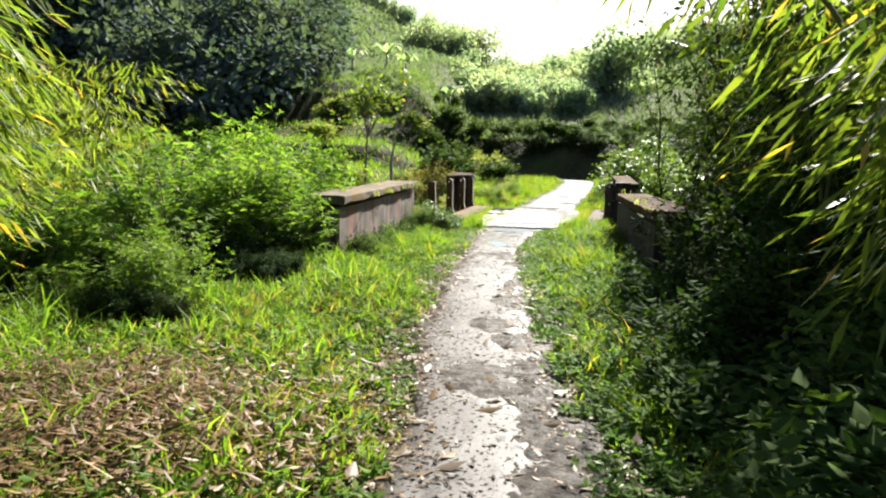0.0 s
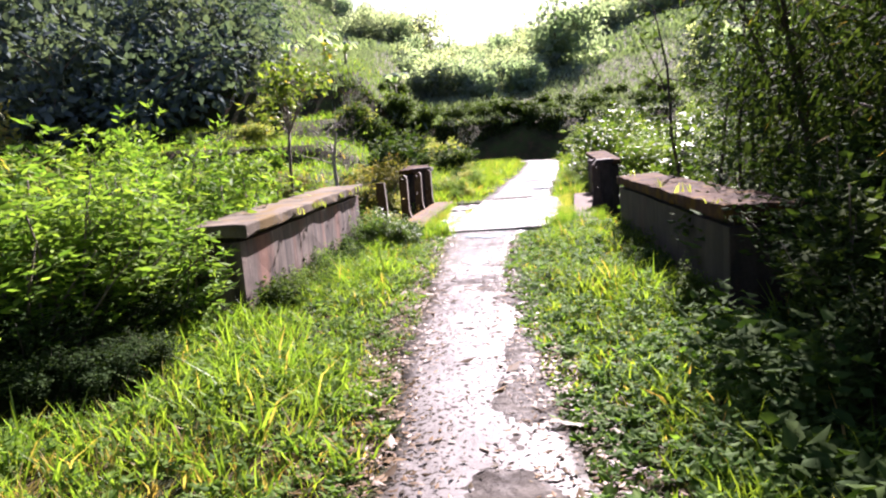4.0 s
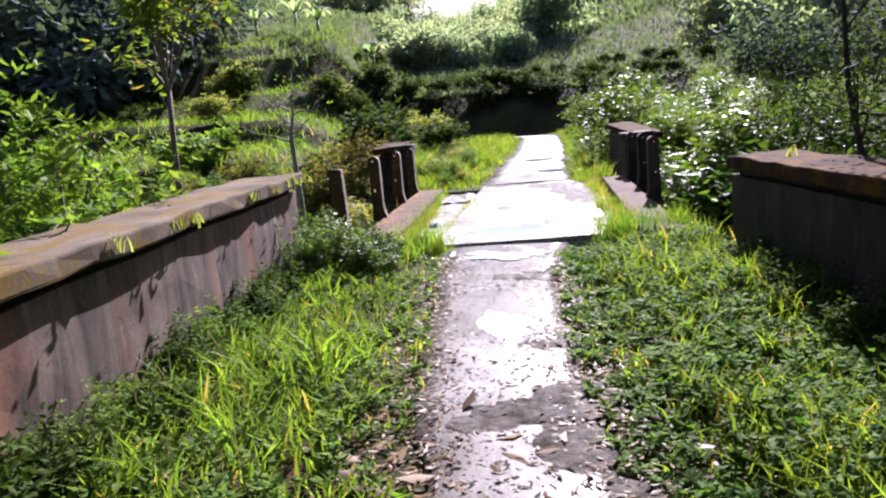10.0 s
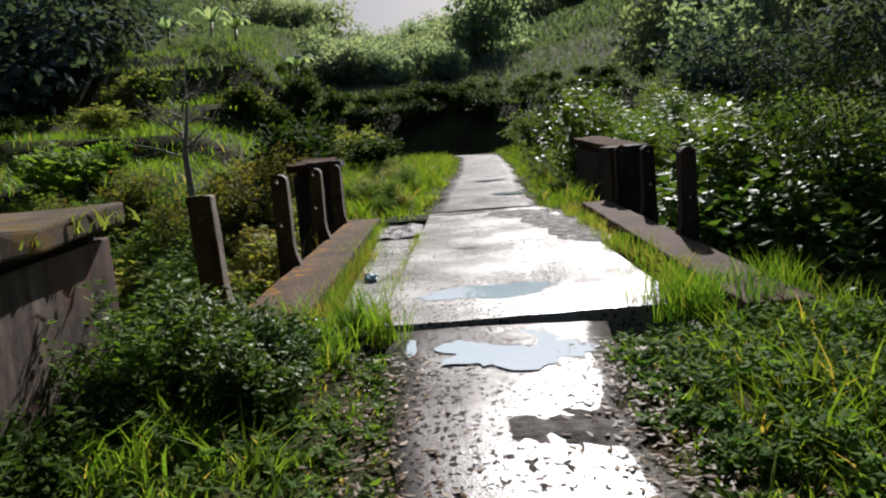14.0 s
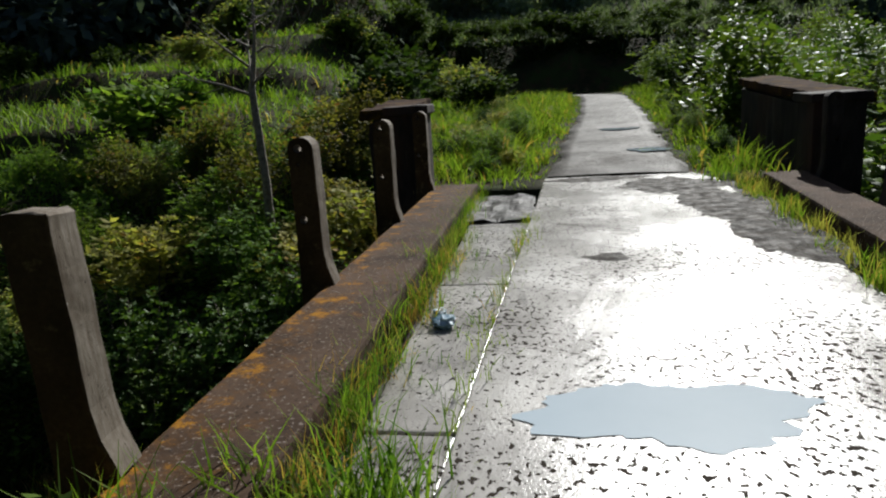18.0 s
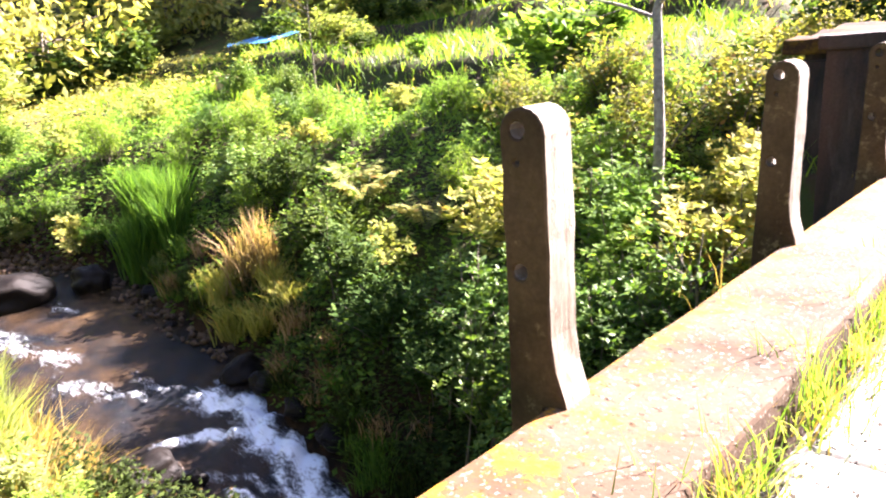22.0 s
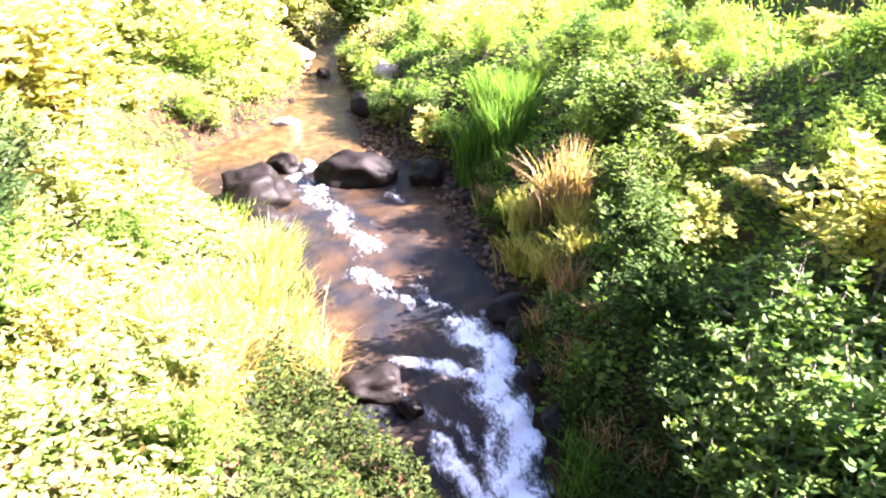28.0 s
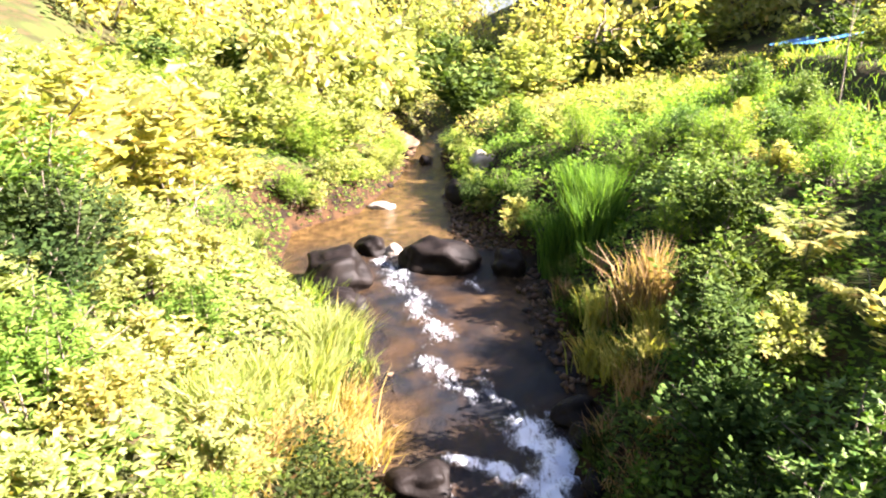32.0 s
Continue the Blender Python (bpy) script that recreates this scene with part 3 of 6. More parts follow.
def post_mesh(whole=True):
    """A guard post: rounded head, flared foot, holes for rails through its head and shank."""
    bm = bmesh.new()
    outline = []
    for k in range(9):
        a = math.pi * k / 8
        outline.append((0.09 * math.cos(a), 1.18 + 0.085 * math.sin(a)))
    outline += [(-0.09, 0.8), (-0.092, 0.4), (-0.095, 0.05), (-0.095, -0.5), (0.06, -0.5), (0.06, 0.2), (0.15, 0.215), (0.14, 0.26), (0.11, 0.36), (0.095, 0.48), (0.094, 0.85)]

    def ring(points):
        vs = [bm.verts.new((x, -0.083, z)) for x, z in points]
        return [bm.edges.new((vs[i], vs[(i + 1) % len(vs)])) for i in range(len(vs))]

    edges = ring(outline)
    for cx, cz, r in () if not whole else ((-0.02, 1.19, 0.028), (-0.025, 1.085, 0.009), (-0.03, 0.7, 0.028)):
        edges += ring([(cx + r * math.cos(2 * math.pi * k / 10), cz + r * math.sin(2 * math.pi * k / 10)) for k in range(10)])
    bmesh.ops.triangle_fill(bm, use_beauty=True, use_dissolve=False, edges=edges)
    ext = bmesh.ops.extrude_face_region(bm, geom=bm.faces[:])
    for v in [g for g in ext["geom"] if isinstance(g, bmesh.types.BMVert)]:
        v.co.y += 0.166
    bmesh.ops.recalc_face_normals(bm, faces=bm.faces)
    sharp = [e for e in bm.edges if len(e.link_faces) == 2 and e.calc_face_angle(0) > 1.2 and e.verts[0].co.y == e.verts[1].co.y]
    bmesh.ops.bevel(bm, geom=sharp, offset=0.008, segments=1, affect="EDGES")
    long = [e for e in bm.edges if e.calc_length() > 0.2]
    bmesh.ops.subdivide_edges(bm, edges=long, cuts=4)
    for v in bm.verts:
        v.co += noise.noise_vector(v.co * 6) * 0.006
    return bm


def shade_sides(ob):
    """Faces looking along the parapet get shade as darker brown; road side stays pale."""
    ob.data.materials.append(M["side_shade"])
    for f in ob.data.polygons:
        if abs(f.normal.y) > 0.6 and f.center.z + 0.25 * noise.noise(f.center * 9) < 1.27:
            f.material_index = 1


post = part("guard_post", post_mesh(), M["post"])
shade_sides(post)
tagged(post, "weathered grey concrete guard post with rail holes and a flared foot", "guard post", "guard posts of the bridge")
post.matrix_world = pose(-3.42, 20.98, 0)
copy_thing(post, pose(-3.41, 23.36, 0, 0, 1, -2))
copy_thing(post, pose(-3.4, 25.6, 0, 0, 0.5, 1))


def broken_post():
    """The first post: its rounded head has broken off square."""
    bm = post_mesh(False)
    for v in bm.verts:
        if v.co.z > 1.16:
            v.co.z = 1.16 + (v.co.z - 1.16) * 0.25 + 0.02 * noise.noise(v.co * 14)
            v.co.x *= 1.05
    return bm


stump = part("guard_post", broken_post(), M["post"])
shade_sides(stump)
tagged(stump, "weathered concrete guard post with a broken square head", "guard post", "guard posts of the bridge")
stump.matrix_world = pose(-3.46, 18.42, 0.02, 0, -2.0, 3)
# east posts take the concrete copy with shade in its colour
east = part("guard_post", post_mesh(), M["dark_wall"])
tagged(east, "stained concrete guard post with rail holes, coloured dark for shade", "guard post", "guard posts of the bridge")
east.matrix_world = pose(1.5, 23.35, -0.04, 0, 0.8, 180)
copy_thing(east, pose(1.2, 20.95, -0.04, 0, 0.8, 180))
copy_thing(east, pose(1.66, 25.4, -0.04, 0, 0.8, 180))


def pier(name, x, y, top, size):
    bm = bmesh.new()
    h = size / 2
    box(bm, x - h, x + h, y - h, y + h, -0.6, top - 0.12, 0.015)
    roughen(bm, 4, 0.012, 2.5)
    ob = empty(name, (0, 0, 0), "dark weathered square concrete end pier of the bridge", "pier", "end piers of the bridge")
    part("shaft", bm, M["dark_wall"], ob)
    bm = bmesh.new()
    box(bm, x - h - 0.05, x + h + 0.05, y - h - 0.05, y + h + 0.05, top - 0.12, top, 0.02)
    roughen(bm, 3, 0.01, 3.0)
    part("cap", bm, M["dark_wall"], ob)
    return ob


pier("end_pier", -3.62, 26.1, 1.34, 0.52)
pier("end_pier", 1.9, 26.15, 1.2, 0.62)


def parapet(name, x_face, out, y0, y1, z0, z1, cap_in, label, face="wall"):
    """A parapet wall with an overhanging cap that rises slightly towards the bridge. out: -1 for the west side, 1 for the east."""
    ob = empty(name, (x_face, y0, 0), label, "parapet wall", "parapet walls")
    slope = (z1 - z0) / (y1 - y0)
    a, b = sorted((x_face, x_face + out * 0.55))
    bm = bmesh.new()
    box(bm, a, b, y0, y1, -2.6, z0 - 0.2, 0.012)
    for v in bm.verts:
        if v.co.z > 0:
            v.co.z += slope * (v.co.y - y0)
    roughen(bm, 12, 0.014, 2.2)
    body = part("wall_body", bm, M[face], None)
    a, b = sorted((x_face - out * cap_in, x_face + out * 0.66))
    bm = bmesh.new()
    box(bm, a, b, y0 - 0.05, y1 + 0.03, z0 - 0.137, z0, 0.02)
    for v in bm.verts:
        v.co.z += slope * (v.co.y - y0)
    roughen(bm, 18, 0.026, 3.4)
    cap = part("coping", bm, M["cap" if face == "wall" else "rust_cap"], None, "mossy overhanging concrete coping")
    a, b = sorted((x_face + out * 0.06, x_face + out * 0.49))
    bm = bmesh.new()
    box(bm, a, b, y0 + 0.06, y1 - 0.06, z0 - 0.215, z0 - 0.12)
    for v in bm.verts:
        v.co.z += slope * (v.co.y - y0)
    # recess coloured darker to paint in the coping's shadow
    neck = part("neck", bm, M["dark_wall"], None, "recessed joint under the coping, coloured dark as its shadow")
    for o in (body, neck, cap):
        o.parent = ob
        o.location = (-x_face, -y0, 0)
    return ob


parapet("parapet_wall", -3.75, -1, 11.35, 17.35, 1.08, 1.235, 0.1, "streaked grey-brown concrete parapet with a mossy coping")
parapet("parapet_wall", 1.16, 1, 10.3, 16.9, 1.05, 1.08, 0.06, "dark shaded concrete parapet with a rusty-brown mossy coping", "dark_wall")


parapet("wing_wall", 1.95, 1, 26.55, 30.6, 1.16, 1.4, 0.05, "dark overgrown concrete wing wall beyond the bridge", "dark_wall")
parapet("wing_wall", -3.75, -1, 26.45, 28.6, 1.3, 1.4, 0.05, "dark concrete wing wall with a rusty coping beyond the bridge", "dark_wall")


# ---- water ----
CHUTES = (
    # lines of broken water: (x, y) along the flow, breadth, strength
    (((-13.0, 24.3), (-12.2, 24.55), (-11.3, 24.3), (-10.4, 24.35), (-9.4, 24.05), (-7.5, 23.8), (-4, 23.0)), 0.42, 1.0),
    (((-12.35, 23.0), (-11.95, 23.5), (-11.7, 24.1), (-11.3, 24.3)), 0.2, 0.85),
    (((-11.7, 22.95), (-11.1, 23.2), (-10.5, 23.6)), 0.13, 0.6),
    (((-10.5, 23.15), (-9.9, 23.5), (-9.3, 23.9)), 0.22, 0.9),
    (((-11.2, 24.05), (-10.4, 23.85), (-9.4, 23.9)), 0.2, 0.7),
    (((-20.9, 21.9), (-20.0, 21.85), (-19.0, 22.1), (-18.0, 22.45), (-17.0, 22.75)), 0.4, 0.5),
    (((-16.7, 22.8), (-16.0, 23.1)), 0.32, 0.5),
    (((-15.2, 22.6), (-14.6, 23.0), (-14.0, 23.5)), 0.26, 0.54),
    (((-14.8, 23.7), (-13.6, 23.9)), 0.16, 0.5),
    (((-18.9, 23.95), (-18.4, 24.0)), 0.14, 0.6),
    (((-13.5, 24.6), (-12.7, 24.75)), 0.14, 0.6),
)


def broken_water(X, Y):
    """How far the water is churned white at each place, from 0 to 1."""
    foam = 0 * X
    for line, breadth, strength in CHUTES:
        for (ax, ay), (bx, by) in zip(line, line[1:]):
            t = np.clip(((X - ax) * (bx - ax) + (Y - ay) * (by - ay)) / ((bx - ax) ** 2 + (by - ay) ** 2), 0, 1)
            d = np.hypot(X - ax - t * (bx - ax), Y - ay - t * (by - ay))
            foam = np.maximum(foam, strength * np.exp(-((d / breadth) ** 2)))
    return foam


def build_water():
    xs = np.concatenate([np.arange(-80, -30, 1.0), np.arange(-30, -21, 0.16), np.arange(-21, -8, 0.06), np.arange(-8, 8, 0.16), np.arange(8, 40, 1.0)])
    us = np.linspace(-1, 1, 64)
    X = xs[:, None] + 0 * us
    W = stream_w(xs)[:, None] + 0.35
    Y = stream_y(xs)[:, None] + us * W
    wx, wy = X + 0.12 * np.sin(Y * 5.1 + X), Y + 0.1 * np.sin(X * 4.3) + 0.05 * np.sin(X * 9.1 + Y * 3)
    foam = broken_water(wx, wy)
    riffle = 0.18 * smooth(-24, -20.5, X) * smooth(-5, -8, X)
    Z = stream_z(xs)[:, None] + foam * (0.07 + 0.07 * wave(X, Y, 4.6) + 0.05 * wave(X, Y, 9.3, 1.0)) + (0.012 + 0.06 * riffle) * wave(X, Y, 4.0, 3.0) + 0.05 * riffle * wave(X, Y, 7.0, 5.0)
    v = np.stack([X, Y, Z], -1).reshape(-1, 3)
    n = len(us)
    i, j = np.meshgrid(np.arange(len(xs) - 1), np.arange(n - 1), indexing="ij")
    a = (i * n + j).ravel()
    me = mesh_np("stream", v, np.stack([a, a + n, a + n + 1, a + 1], 1), M["water"], True)
    at = me.attributes.new("rapid", "FLOAT", "POINT")
    at.data.foreach_set("value", np.clip(foam + 0.3 * riffle, 0, 1).ravel().astype(np.float32))
    # brown silt shows where the bed lies shallow: the pools above the boulders and beside the falls
    edge = (np.abs(Y - stream_y(X)) / np.maximum(stream_w(X), 0.3))
    pool = 0.75 * smooth(-20.4, -22.5, X) + 1.0 * np.exp(-(((X + 12.9) / 0.8) ** 2) - ((Y - 22.0) / 0.45) ** 2) + 0.8 * np.exp(-(((X + 17.8) / 1.4) ** 2) - ((Y - 24.8) / 0.7) ** 2) + 0.6 * np.exp(-(((X + 16.6) / 0.8) ** 2) - ((Y - 20.9) / 0.6) ** 2)
    at = me.attributes.new("shallow", "FLOAT", "POINT")
    at.data.foreach_set("value", np.clip(pool + 0.25 * smooth(0.75, 1.0, edge), 0, 1).ravel().astype(np.float32))
    tagged(part("stream", me), "shallow brown stream with white rapids over stones", "stream", kind="structure")


build_water()


def boulder_mesh(seed, flat=0.7):
    bm = bmesh.new()
    bmesh.ops.create_icosphere(bm, subdivisions=4, radius=0.5)
    dice = random.Random(seed)
    flats = [(Vector((dice.gauss(0, 1), dice.gauss(0, 1), dice.gauss(0.2, 0.8))).normalized(), dice.uniform(0.34, 0.44)) for _ in range(7)]
    for v in bm.verts:
        d = v.co.normalized()
        for way, reach in flats:
            over = v.co.dot(way) - reach
            if over > 0:
                v.co -= way * over * 0.8
        v.co *= 1 + 0.28 * noise.noise(d * 1.6 + Vector((seed * 7.3, 0, 0))) + 0.07 * noise.noise(d * 4.5 + Vector((0, seed, 3)))
        v.co.z *= flat
    for f in bm.faces:
        f.smooth = True
    return bm


def rock(x, y, size, seed, mat="rock", label="dark wet rounded boulder in the stream", sink=0.3, turn=0.0, tall=0.7):
    ob = part("boulder", boulder_mesh(seed, tall), M[mat])
    z = max(float(height(x, y)), float(stream_z(x)) - 0.05)
    ob.matrix_world = Matrix.Translation((x, y, z + size * tall * (0.5 - sink))) @ pose(0, 0, 0, 0, 0, turn) @ Matrix.Diagonal((size, size * 0.8, size, 1))
    tagged(ob, label, "boulder", "boulders in the stream")


rock(-18.6, 20.75, 1.7, 5, turn=100, tall=0.75, sink=0.2)
rock(-17.3, 20.9, 1.2, 6, turn=95, tall=0.6, sink=0.2)
rock(-20.9, 21.45, 0.95, 7, turn=60, tall=0.75)
rock(-20.75, 22.05, 0.6, 17, "pale_rock", "pale wet stone between the dark boulders", turn=30)
rock(-19.8, 23.15, 1.8, 1, turn=85, tall=0.62)
rock(-20.0, 24.0, 0.75, 21, turn=20)
rock(-19.4, 24.85, 1.05, 2, turn=20, tall=0.85)
rock(-20.0, 26.2, 1.1, 9, turn=50, label="dark wet boulder below a grass tuft", tall=0.8)
rock(-25.9, 24.15, 1.15, 8, turn=40, tall=0.95)
rock(-26.9, 25.0, 1.2, 10, "pale_rock", "pale sunlit boulder on the gravel bar", turn=15)
rock(-25.4, 21.6, 0.85, 22, "pale_rock", "pale flat stone in the brown pool", turn=80, tall=0.45)
rock(-34.0, 22.2, 1.7, 15, "brown_rock", "brown sunlit boulder at the water's edge", turn=40, tall=0.65)
rock(-31.8, 24.5, 0.95, 12)
rock(-33.0, 23.3, 0.8, 18)
rock(-11.65, 22.5, 0.95, 3, turn=95, tall=0.55, label="flat dark boulder in the middle of the stream", sink=0.2)
rock(-11.2, 22.95, 0.45, 13, turn=20)
rock(-13.2, 25.1, 0.95, 4, label="dark wet boulder at the foot of the bank", turn=90)
rock(-12.4, 25.0, 0.6, 14)
rock(-11.3, 24.9, 0.55, 16)
rock(-10.3, 24.85, 0.6, 20)
rock(-18.0, 25.7, 0.6, 19)

STONES = [part("stone", boulder_mesh(30 + k, 0.75), M["rock" if k < 3 else "brown_rock"]) for k in range(5)]
for k in range(64):
    x = rng.uniform(-33, -12.5)
    side = rng.choice([-1.0, 1.0])
    y = stream_y(x) + side * (stream_w(x) * rng.uniform(0.75, 1.02))
    if k % 5 == 0:
        x, y = rng.uniform(-18.6, -16.5), rng.uniform(24.2, 25.3)
    s = rng.uniform(0.14, 0.4)
    m = Matrix.Translation((x, y, stream_z(x) + 0.06 * s)) @ pose(0, 0, 0, 0, 0, rng.uniform(0, 360)) @ Matrix.Diagonal((s, s * 0.75, s * 0.8, 1))
    if k < 5:
        tagged(STONES[k], "small wet stone at the stream's edge", "stone", "stones in the stream")
        STONES[k].matrix_world = m
    else:
        copy_thing(STONES[k % 5], m)



def gravel(n, x0, x1, y0, y1):
    """Small angular stones on the bar beside the water, one mesh."""
    c = np.array([(1, 0, 0), (-1, 0, 0), (0, 1, 0), (0, -1, 0), (0, 0, 1), (0, 0, -1)], float)
    f = np.array([(0, 2, 4), (2, 1, 4), (1, 3, 4), (3, 0, 4), (2, 0, 5), (1, 2, 5), (3, 1, 5), (0, 3, 5)])
    geos = []
    for _ in range(n):
        x, y = rng.uniform(x0, x1), rng.uniform(y0, y1)
        size = rng.uniform(0.05, 0.14)
        v = (c + rng.normal(0, 0.25, c.shape)) * size * [1, 0.8, 0.6]
        geos.append((v + [x, y, max(float(height(x, y)), float(stream_z(x))) + 0.2 * size], f))
    tagged(part("gravel", mesh_np("gravel", *join_geo(*geos), M["brown_rock"])), "brown gravel and cobbles on the bar beside the water", "gravel", kind="stuff")


gravel(420, -27.0, -21.0, 23.7, 25.4)
gravel(120, -19.5, -14.0, 24.9, 25.8)

# ---- plants ----
MESHES = {}


def shrub_mesh(key, mat, n, leaf, spread=1.0, tall=1.0, narrow=0.5, droop=0.1, shoots=26, whorl=1):
    """Leaves set singly or in whorls along many thin shoots that arch out of one root; within about one metre across and one high."""
    feet = rng.normal(0, 0.1, (shoots, 3)) * [1, 1, 0]
    ang = rng.uniform(0, 2 * np.pi, shoots)
    out = rng.uniform(0.05, 0.5, shoots) * spread
    top = rng.uniform(0.6, 1.0, shoots) * tall * (1.08 - 0.7 * out / max(spread, 0.1))
    ends = np.stack([np.cos(ang) * out, np.sin(ang) * out, top], 1)
    nodes = n // whorl
    n = nodes * whorl
    pick = rng.integers(0, shoots, nodes)
    s = rng.uniform(0.15, 1.0, nodes) ** 0.7
    bend = s[:, None] ** np.array([1.4, 1.4, 0.8])
    base = feet[pick] + ends[pick] * bend + rng.normal(0, 0.05, (nodes, 3)) * spread
    base[:, 2] = np.abs(base[:, 2])
    base, pick = np.repeat(base, whorl, 0) + rng.normal(0, 0.15 * leaf, (n, 3)), np.repeat(pick, whorl)
    a = np.repeat(rng.uniform(0, 2 * np.pi, nodes), whorl) + np.tile(np.arange(whorl) * 2 * np.pi / whorl, nodes) + rng.normal(0, 0.35, n)
    way = np.stack([np.cos(a), np.sin(a), rng.uniform(-0.35, 0.6, n)], 1) + unit(ends[pick]) * 0.4
    up = np.array([0, 0, 1.0]) + rng.normal(0, 0.45, (n, 3))
    size = leaf * rng.uniform(0.6, 1.3, n)
    fol = mesh_np(key + "_foliage", *leaves(base, way, up, size, size * narrow, 0.2, droop), M[mat])
    st = []
    for k in range(0, shoots, 2):
        p = [feet[k] + ends[k] * np.array([q**1.4, q**1.4, q**0.8]) for q in np.linspace(0, 1, 5)]
        st.append(tube(p, np.linspace(0.012, 0.003, 5), 4))
    MESHES[key] = (fol, mesh_np(key + "_wood", *join_geo(*st), M["bark"]))
    SHAPES[key] = leaves(base, way, up, size, size * narrow, 0.2, droop)


SHAPES, FAR_SHRUBS = {}, {}
shrub_mesh("bright", "bright", 4400, 0.066, 1.0, 1.0, 0.28, 0.25, 44, 7)
shrub_mesh("bright_b", "bright", 3900, 0.074, 1.15, 0.95, 0.27, 0.3, 40, 7)
shrub_mesh("dark", "dark", 2600, 0.075, 1.0, 1.0, 0.5)
shrub_mesh("dark_b", "dark", 2400, 0.085, 1.2, 0.85, 0.5)
shrub_mesh("yellow", "yellow", 1750, 0.11, 1.1, 0.9, 0.4, 0.2, 26, 5)
shrub_mesh("yellow_b", "yellow", 2000, 0.092, 1.0, 1.0, 0.42, 0.15, 26, 5)
shrub_mesh("close", "glossy", 2600, 0.06, 1.1, 0.95, 0.5, 0.1, 40, 6)
# near-black bush, used where deep shade is wanted
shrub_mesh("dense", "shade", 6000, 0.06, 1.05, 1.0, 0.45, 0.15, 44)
shrub_mesh("olive", "olive", 2200, 0.06, 1.1, 1.0, 0.45)
shrub_mesh("broad", "glossy", 2600, 0.085, 1.1, 1.0, 0.5, 0.2, 36)
shrub_mesh("far", "dark", 900, 0.13, 1.1, 0.95, 0.6)
shrub_mesh("far_b", "bright", 900, 0.13, 1.1, 0.9, 0.6)
LABELS = {
    "bright": "bright green leafy shrub in sunlight", "dark": "dark green leafy shrub with dense small leaves",
    "yellow": "sunlit yellow-green shrub on the stream bank", "close": "leafy green shrub with whorled leaves below the bridge",
    "broad": "green bush with broad glossy leaves catching the sun",
    "dense": "dense leafy bush coloured dark for deep shade", "olive": "twiggy olive-brown shrub in low sun", "far": "green shrub along a terrace edge",
}


def shrub(x, y, size, key, sink=0.08, tall=1.0):
    root = key.split("_")[0]
    if y > 38 or x < -24 or x > 9:
        a = rng.uniform(0, 6.28)
        v, f = SHAPES[key]
        turned = np.stack([v[:, 0] * math.cos(a) - v[:, 1] * math.sin(a), v[:, 0] * math.sin(a) + v[:, 1] * math.cos(a), v[:, 2] * tall], 1)
        FAR_SHRUBS.setdefault(root, []).append((turned * size + [x, y, float(height(x, y)) - sink * size], f))
        return None
    ob = empty("shrub", (x, y, float(height(x, y)) - sink * size), LABELS[root], "shrub", "shrubs")
    ob.rotation_euler = (rng.normal(0, 0.08), rng.normal(0, 0.08), rng.uniform(0, 6.28))
    ob.scale = (size, size, size * tall)
    fol, stem = MESHES[key]
    part("foliage", fol, parent=ob)
    part("branchwork", stem, parent=ob)
    return ob


def scatter(n, x0, x1, y0, y1, lo, hi, keys, tall=1.0, off=0.45, clear=None):
    """Shrubs spread over a rectangle, spaced by their size, kept off the road and the water."""
    placed = []
    for _ in range(n * 8):
        if len(placed) >= n:
            break
        x, y = rng.uniform(x0, x1), rng.uniform(y0, y1)
        s = rng.uniform(lo, hi)
        if abs(y - stream_y(x)) < stream_w(x) + s * off:
            continue
        if abs(x - road_x(y)) < 1.5 + s * 0.4 or (-4.5 - s * 0.3 < x < 1.9 + s * 0.35 and 9.5 < y < 27.5):
            continue
        if clear and clear(x, y):
            continue
        if any((x - a) ** 2 + (y - b) ** 2 < (0.27 * (s + c)) ** 2 for a, b, c in placed):
            continue
        placed.append((x, y, s))
        shrub(x, y, s, keys[int(rng.integers(len(keys)))], tall=tall * rng.uniform(0.85, 1.15))


# the thicket beside the west parapet, and its front edge
for x, y, s, t in ((-4.75, 10.6, 1.7, 1.25), (-4.8, 9.5, 1.9, 1.1), (-5.3, 8.6, 2.2, 1.0), (-5.9, 10.2, 2.8, 1.0), (-6.4, 7.9, 2.0, 1.0), (-5.6, 11.8, 2.5, 1.0), (-5.5, 13.4, 2.0, 1.0), (-7.3, 9.2, 2.4, 1.0), (-7.2, 11.2, 2.5, 1.05), (-5.6, 15.0, 1.9, 0.95)):
    shrub(x, y, s, ("bright", "bright_b")[int(y * 10) % 2], tall=t)
shrub(-4.5, 7.3, 1.15, "bright", tall=0.95)
shrub(-5.1, 6.6, 0.9, "bright", tall=0.8)
shrub(-4.35, 6.8, 1.0, "bright_b", tall=1.0)
# dark bushes painted in for the shaded hollows under the thicket
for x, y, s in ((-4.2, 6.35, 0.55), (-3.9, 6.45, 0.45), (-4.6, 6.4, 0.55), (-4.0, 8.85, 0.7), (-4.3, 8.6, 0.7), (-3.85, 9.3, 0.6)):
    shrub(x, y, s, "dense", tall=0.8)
# more of them as shade along the thicket's foot
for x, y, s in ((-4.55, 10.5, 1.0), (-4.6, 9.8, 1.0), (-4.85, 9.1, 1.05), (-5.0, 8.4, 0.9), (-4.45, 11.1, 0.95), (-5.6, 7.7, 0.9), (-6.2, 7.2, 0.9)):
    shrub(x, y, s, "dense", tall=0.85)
shrub(-4.35, 10.95, 1.5, "bright", tall=1.05)
shrub(-4.6, 10.2, 1.7, "bright_b", tall=1.15)
scatter(18, -14, -6, 5.5, 17.5, 2.0, 2.9, ["bright", "bright_b"])
